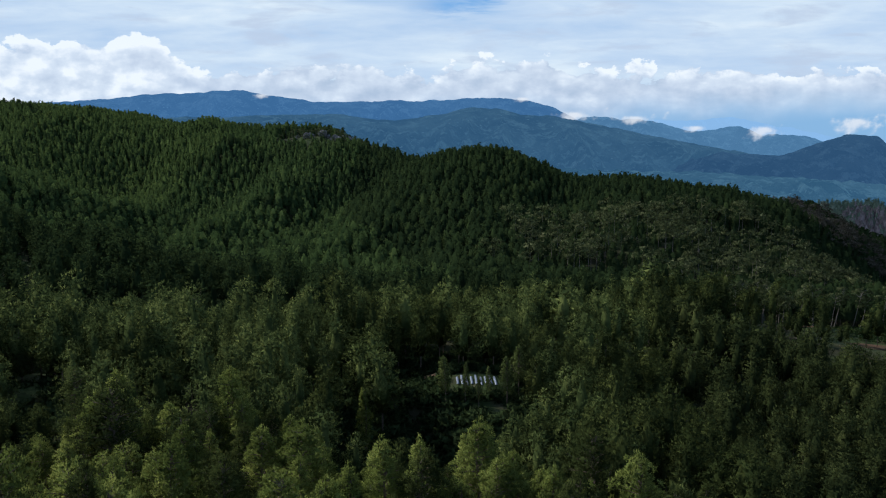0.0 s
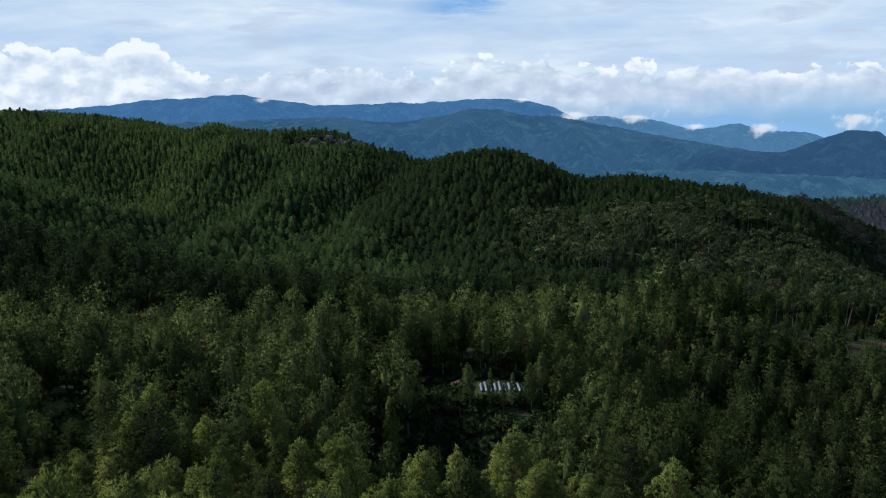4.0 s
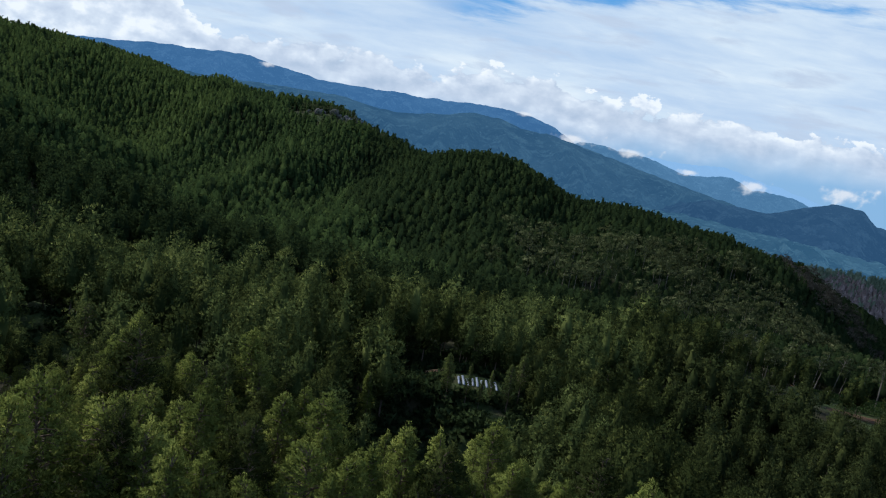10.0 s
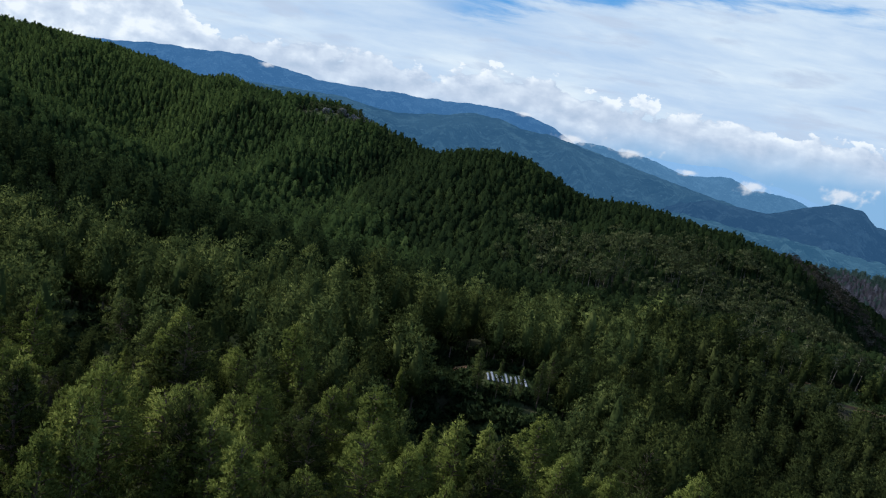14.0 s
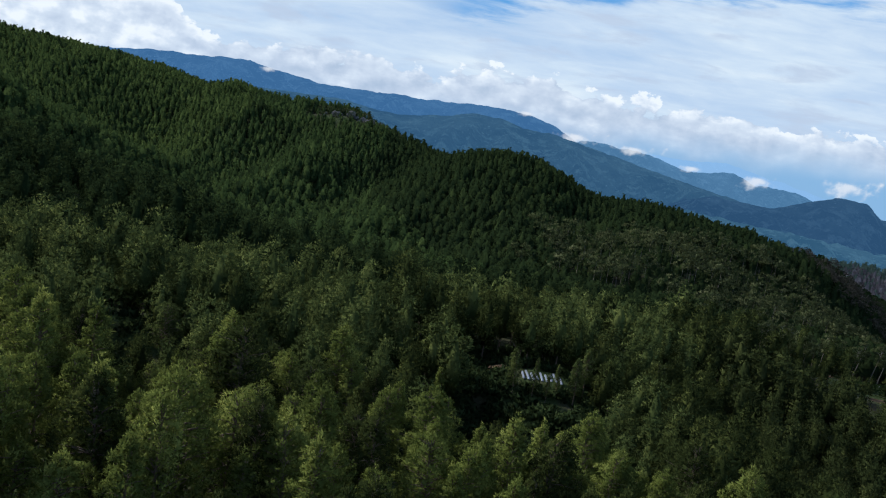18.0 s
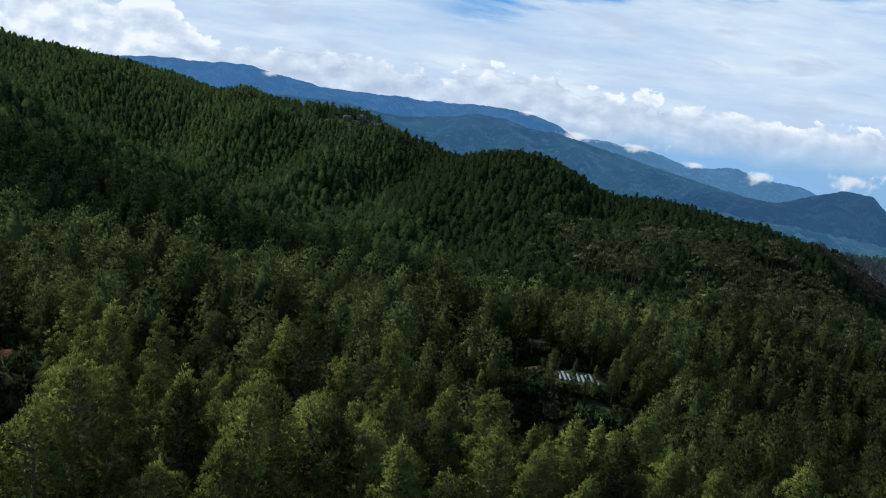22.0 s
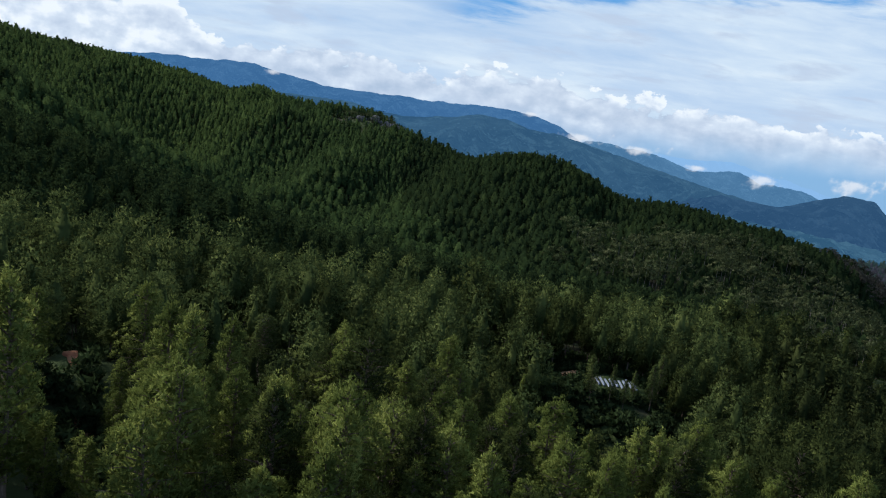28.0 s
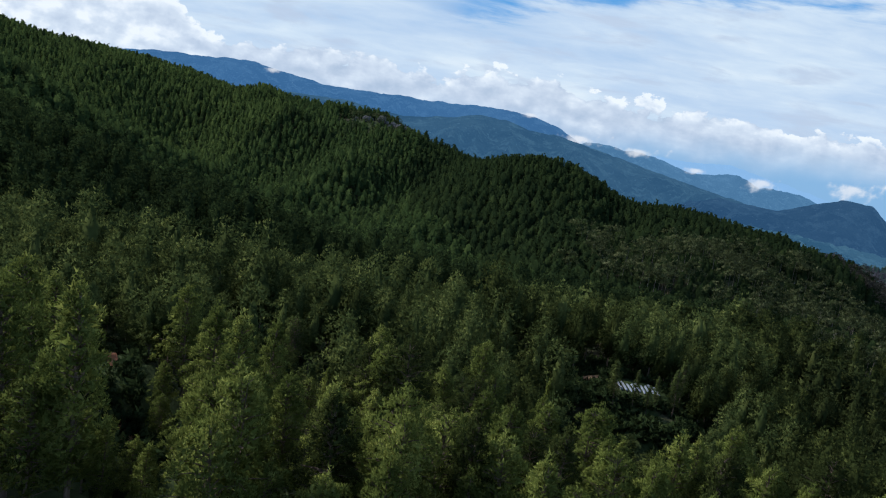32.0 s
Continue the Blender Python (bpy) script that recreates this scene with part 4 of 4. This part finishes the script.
for mask, forms, needle, label in (
    (lower & ~young_or_lit, NEARHILL, M_HILL, "dark green pine forest covering the long hill"),
    (~lower & ~young_or_lit, FAR, M_HILL, "dark green pine forest covering the long hill"),
    (lower & young_or_lit, NEARHILL, M_HILL_LIT, "green pine forest covering the long hill, sunlight put into its colour"),
    (~lower & young_or_lit & ~far_lit, FAR, M_HILL_LIT, "green pine forest covering the long hill, coloured as lit"),
    (~lower & young_or_lit & far_lit, FAR, M_HILL_SUNLIT, "green pine forest covering the long hill, sunlight put into its colour"),
):
    stand("hill_pine_wood", hill[pines & mask], forms, needle, label, bark=M_BARK)
stand("ridge_wood", hill[ridge], FAR, M_RIDGE_LIT, "green trees on the ridge behind the hill, sunlight put into their colour", bark=M_PALE)
stand("dry_wood", hill[dry], THIN, M_DRY, "sparse pale grey-green trees with bare trunks on the hill", bark=M_PALE)
stand("pale_wood", rest[pale], THIN, M_DRY, "pale grey-green trees with bare trunks beside the field", bark=M_PALE)
stand("rust_wood", hill[rust & (hill[:, 1] > 535)], FAR, M_RUST_LIT, "reddish grey leafless trees on the far slope", bark=M_PALE)
stand("rust_wood", hill[rust & (hill[:, 1] <= 535)], THIN, M_BROWN, "browned half-bare trees at the hill's end", bark=M_PALE)


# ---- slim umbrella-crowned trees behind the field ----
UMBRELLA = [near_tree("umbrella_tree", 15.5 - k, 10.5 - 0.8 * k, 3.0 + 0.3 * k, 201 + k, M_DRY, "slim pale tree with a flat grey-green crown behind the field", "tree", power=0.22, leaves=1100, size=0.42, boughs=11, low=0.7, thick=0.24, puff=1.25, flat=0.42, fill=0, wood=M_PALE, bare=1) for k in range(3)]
g = np.random.default_rng(44)
for k in range(20):
    x = 92 + 4.4 * k + g.normal()
    y = 258 + 4.5 * g.normal() - 0.05 * (x - 130)
    t = copy_thing(UMBRELLA[k % 3], pose(x, y, float(land(x, y)), g.normal() * 4, g.normal() * 5, g.uniform(0, 360)))
    q = g.uniform(0.8, 1.12)
    t.scale = (q, q, q)
    t["group"] = "umbrella trees behind the field"
for k in UMBRELLA:
    for o in (*k.children_recursive, k):
        bpy.data.objects.remove(o)


# ---- boulders on the brow ----
def boulder(x, y, r, seed):
    """A weathered block, broken flat on some sides, half sunk in the ground."""
    g = np.random.default_rng(seed)
    bm = bmesh.new()
    bmesh.ops.create_icosphere(bm, subdivisions=3, radius=1.0)
    cuts = g.normal(size=(7, 3))
    cuts /= np.linalg.norm(cuts, axis=1)[:, None]
    for w in bm.verts:
        p = np.array(w.co)
        for c, d in zip(cuts, g.uniform(0.55, 0.9, 7)):
            p = p - c * max(0.0, float(p @ c) - d)
        p = p * (1 + 0.10 * math.sin(5 * p[0] + seed) * math.sin(4 * p[1] + 2 * p[2]))
        w.co = Vector((p[0] * r * 1.2, p[1] * r, p[2] * r * 1.1))
    me = bpy.data.meshes.new("boulder")
    bm.to_mesh(me)
    bm.free()
    me.materials.append(M_ROCK)
    ob = new("boulder", me)
    ob.matrix_basis = pose(x, y, float(land(x, y)) + 0.8 * r, 0, 0, 40 * seed)
    tagged(ob, "pale grey weathered boulder on the hill's brow", "boulder", "boulders on the brow")


for k, (x, y, r) in enumerate(BOULDERS):
    boulder(x, y, r, 300 + k)


# ---- clearings and fields ----
def drape(name, cx, cy, rx, ry, material, label, category, lift=0.12, turn=0.0, seed=1, kind="structure"):
    """A ragged patch that lies on the ground."""
    g = np.random.default_rng(seed)
    rings, sides = 7, 36
    a = np.linspace(0, 6.283, sides, endpoint=False)
    rag = 1 + 0.18 * np.sin(3 * a + g.random() * 6) + 0.12 * np.sin(5 * a + g.random() * 6) + 0.07 * np.sin(9 * a + g.random() * 6)
    r = np.linspace(0.04, 1, rings)
    px, py = r[:, None] * rag * np.cos(a) * rx, r[:, None] * rag * np.sin(a) * ry
    c, s = math.cos(radians(turn)), math.sin(radians(turn))
    x, y = cx + px * c - py * s, cy + px * s + py * c
    z = land(x, y) + lift - 0.5 * (r[:, None] > 0.98)
    i = np.arange(rings * sides).reshape(rings, sides)
    j = np.roll(i, -1, axis=1)
    f = np.stack([i[:-1], j[:-1], j[1:], i[1:]], -1).reshape(-1, 4)
    ob = new(name, mesh_object(name, np.stack([x, y, z], -1).reshape(-1, 3), f, material, True))
    return tagged(ob, label, category, kind=kind)


drape("meadow", 9, 136, 5, 2.6, M_GRASS, "green grass clearing between pines", "grass", 0.25, seed=2)
drape("meadow", 5.5, 143.5, 8, 4, M_GRASS, "green grass terrace around the vegetable bed", "grass", 0.2, seed=3)
drape("bare_soil", -2.3, 149, 3.6, 2.2, M_EARTH, "brown bare soil beside the vegetable bed", "soil", 0.18, seed=4)
drape("bare_soil", -74, 92, 0.9, 5.0, M_CLAY, "red laterite soil track between pines", "soil", 0.14, 24, seed=5)
drape("bare_soil", -66.5, 79, 1.0, 2.6, M_CLAY, "red laterite soil track between pines", "soil", 0.14, 40, seed=6)
drape("meadow", -68, 125, 11, 3.4, M_GRASS, "sunlit grass strip between pines", "grass", 0.3, -6, seed=7)
drape("meadow", 136, 241, 26, 9, M_GRASS, "green vegetable field at the forest edge", "field", 0.3, -4, seed=8)
drape("bare_soil", 140, 228, 20, 5, M_SOIL, "brown ploughed soil along the field", "soil", 0.35, -4, seed=9)
drape("bare_soil", 128, 251, 12, 2.2, M_SOIL, "brown ploughed soil along the field", "soil", 0.35, -4, seed=10)


def ridge_row(length, width, height, seed):
    """A raised planting row with a rounded, uneven back."""
    g = np.random.default_rng(seed)
    n, m = 14, 7
    t, a = np.linspace(0, 1, n), np.linspace(0, np.pi, m)
    y = (t - 0.5) * length
    h = height * (1 + 0.15 * g.normal(size=n)) * np.clip(np.sin(t * np.pi) * 6, 0.05, 1)
    x = np.cos(a)[None] * width / 2 * (1 + 0.06 * g.normal(size=(n, 1)))
    z = np.sin(a)[None] * h[:, None] - 0.03
    v = np.stack([x + 0 * z, np.repeat(y[:, None], m, 1), z], -1).reshape(-1, 3)
    return v, grid_faces(n, m)


bed = tagged(new("vegetable_bed"), "vegetable bed of silver plastic mulch rows on the terrace", "vegetable bed")
bed.matrix_basis = pose(6.2, 143.5, float(land(6.2, 143.5)) + 0.3, math.degrees(math.atan(0.10)), 0, 3)
films = [mesh_object("mulch_row", *ridge_row(3.0 + 0.5 * k, 0.46, 0.28, 4 + k), M_FILM, True) for k in range(3)]
for k in range(9):
    part("mulch_row", films[k * 2 % 3], bed, m=pose((k - 4) * 0.88, 0.4 * math.sin(k * 2.1), 0, 0, 0, 1.5 * math.sin(k)))

crop = tagged(new("crop_field"), "rows of leafy green vegetables in brown soil", "crop field")
crop.matrix_basis = pose(136, 241, float(land(136, 241)) + 0.4, 0, 0, -4)


def leafy_row(length, seed):
    g = np.random.default_rng(seed)
    n = int(length * 5)
    c = np.c_[g.uniform(-length / 2, length / 2, n), g.normal(size=n) * 0.22, g.uniform(0.05, 0.35, n)]
    return blades(c, np.tile([0, 0, 0.7], (n, 1)), np.full(n, 0.5), 3, g, 0.8, 0.8)


rows = [mesh_object("crop_row", *leafy_row(34, 120 + k), M_CROP) for k in range(3)]
for k in range(11):
    part("crop_row", rows[k % 3], crop, m=pose(0.8 * math.sin(k * 1.7), (k - 5) * 1.35, 0.07 * (k - 5)))


def post(x, y, h):
    bm = bmesh.new()
    bmesh.ops.create_cone(bm, cap_ends=True, segments=10, radius1=0.16, radius2=0.13, depth=h)
    bmesh.ops.bevel(bm, geom=[e for e in bm.edges if e.calc_length() < 0.2], offset=0.02, segments=1, affect="EDGES")
    bmesh.ops.translate(bm, verts=bm.verts, vec=(0, 0, h / 2 - 0.2))
    me = bpy.data.meshes.new("post")
    bm.to_mesh(me)
    bm.free()
    me.materials.append(M_WOOD)
    ob = new("post", me)
    ob.matrix_basis = pose(x, y, float(land(x, y)) + 0.2, 2, 1, 0)
    tagged(ob, "short pale post standing in the field", "post", "field posts")


post(131.5, 252, 1.3)
post(136.6, 252.5, 1.0)

# low growth in the clearings and under the near pines
g = np.random.default_rng(77)
bx, by = g.uniform(-100, 90, 9000), g.uniform(60, 190, 9000)
wide_open = np.zeros(len(bx), bool)
for c in OPEN:
    wide_open |= inside(bx, by, c[0], c[1], c[2] * 1.25, c[3] * 1.25, c[4])
more = np.c_[g.uniform(-25, 30, 2200), g.uniform(104, 170, 2200)]
bx, by, wide_open = np.r_[bx, more[:, 0]], np.r_[by, more[:, 1]], np.r_[wide_open, np.ones(2200, bool)]
keep = wide_open | (g.random(len(bx)) < 0.10)
keep &= ~((np.abs(bx - 5.8) < 5.2) & (np.abs(by - 143.5) < 4.2)) & ~inside(bx, by, 9, 136, 4, 2) & ~inside(bx, by, -2.3, 148.2, 2.4, 2.4) & ~inside(bx, by, -74, 91, 2, 6, 24)
bx, by = bx[keep], by[keep]
bush = [low_tree(1.7 - 0.3 * i, 0.0, 1.25, 140 + i, 36, 0.50, 0.4, 10, 0.5, fill=12) for i in range(3)]
stand("undergrowth", np.c_[bx, by, land(bx, by), g.uniform(0.5, 1.4, len(bx)), g.random(len(bx)) * 6.3], bush, M_SHRUB, "low leafy shrubs growing in the clearings", "shrubs")
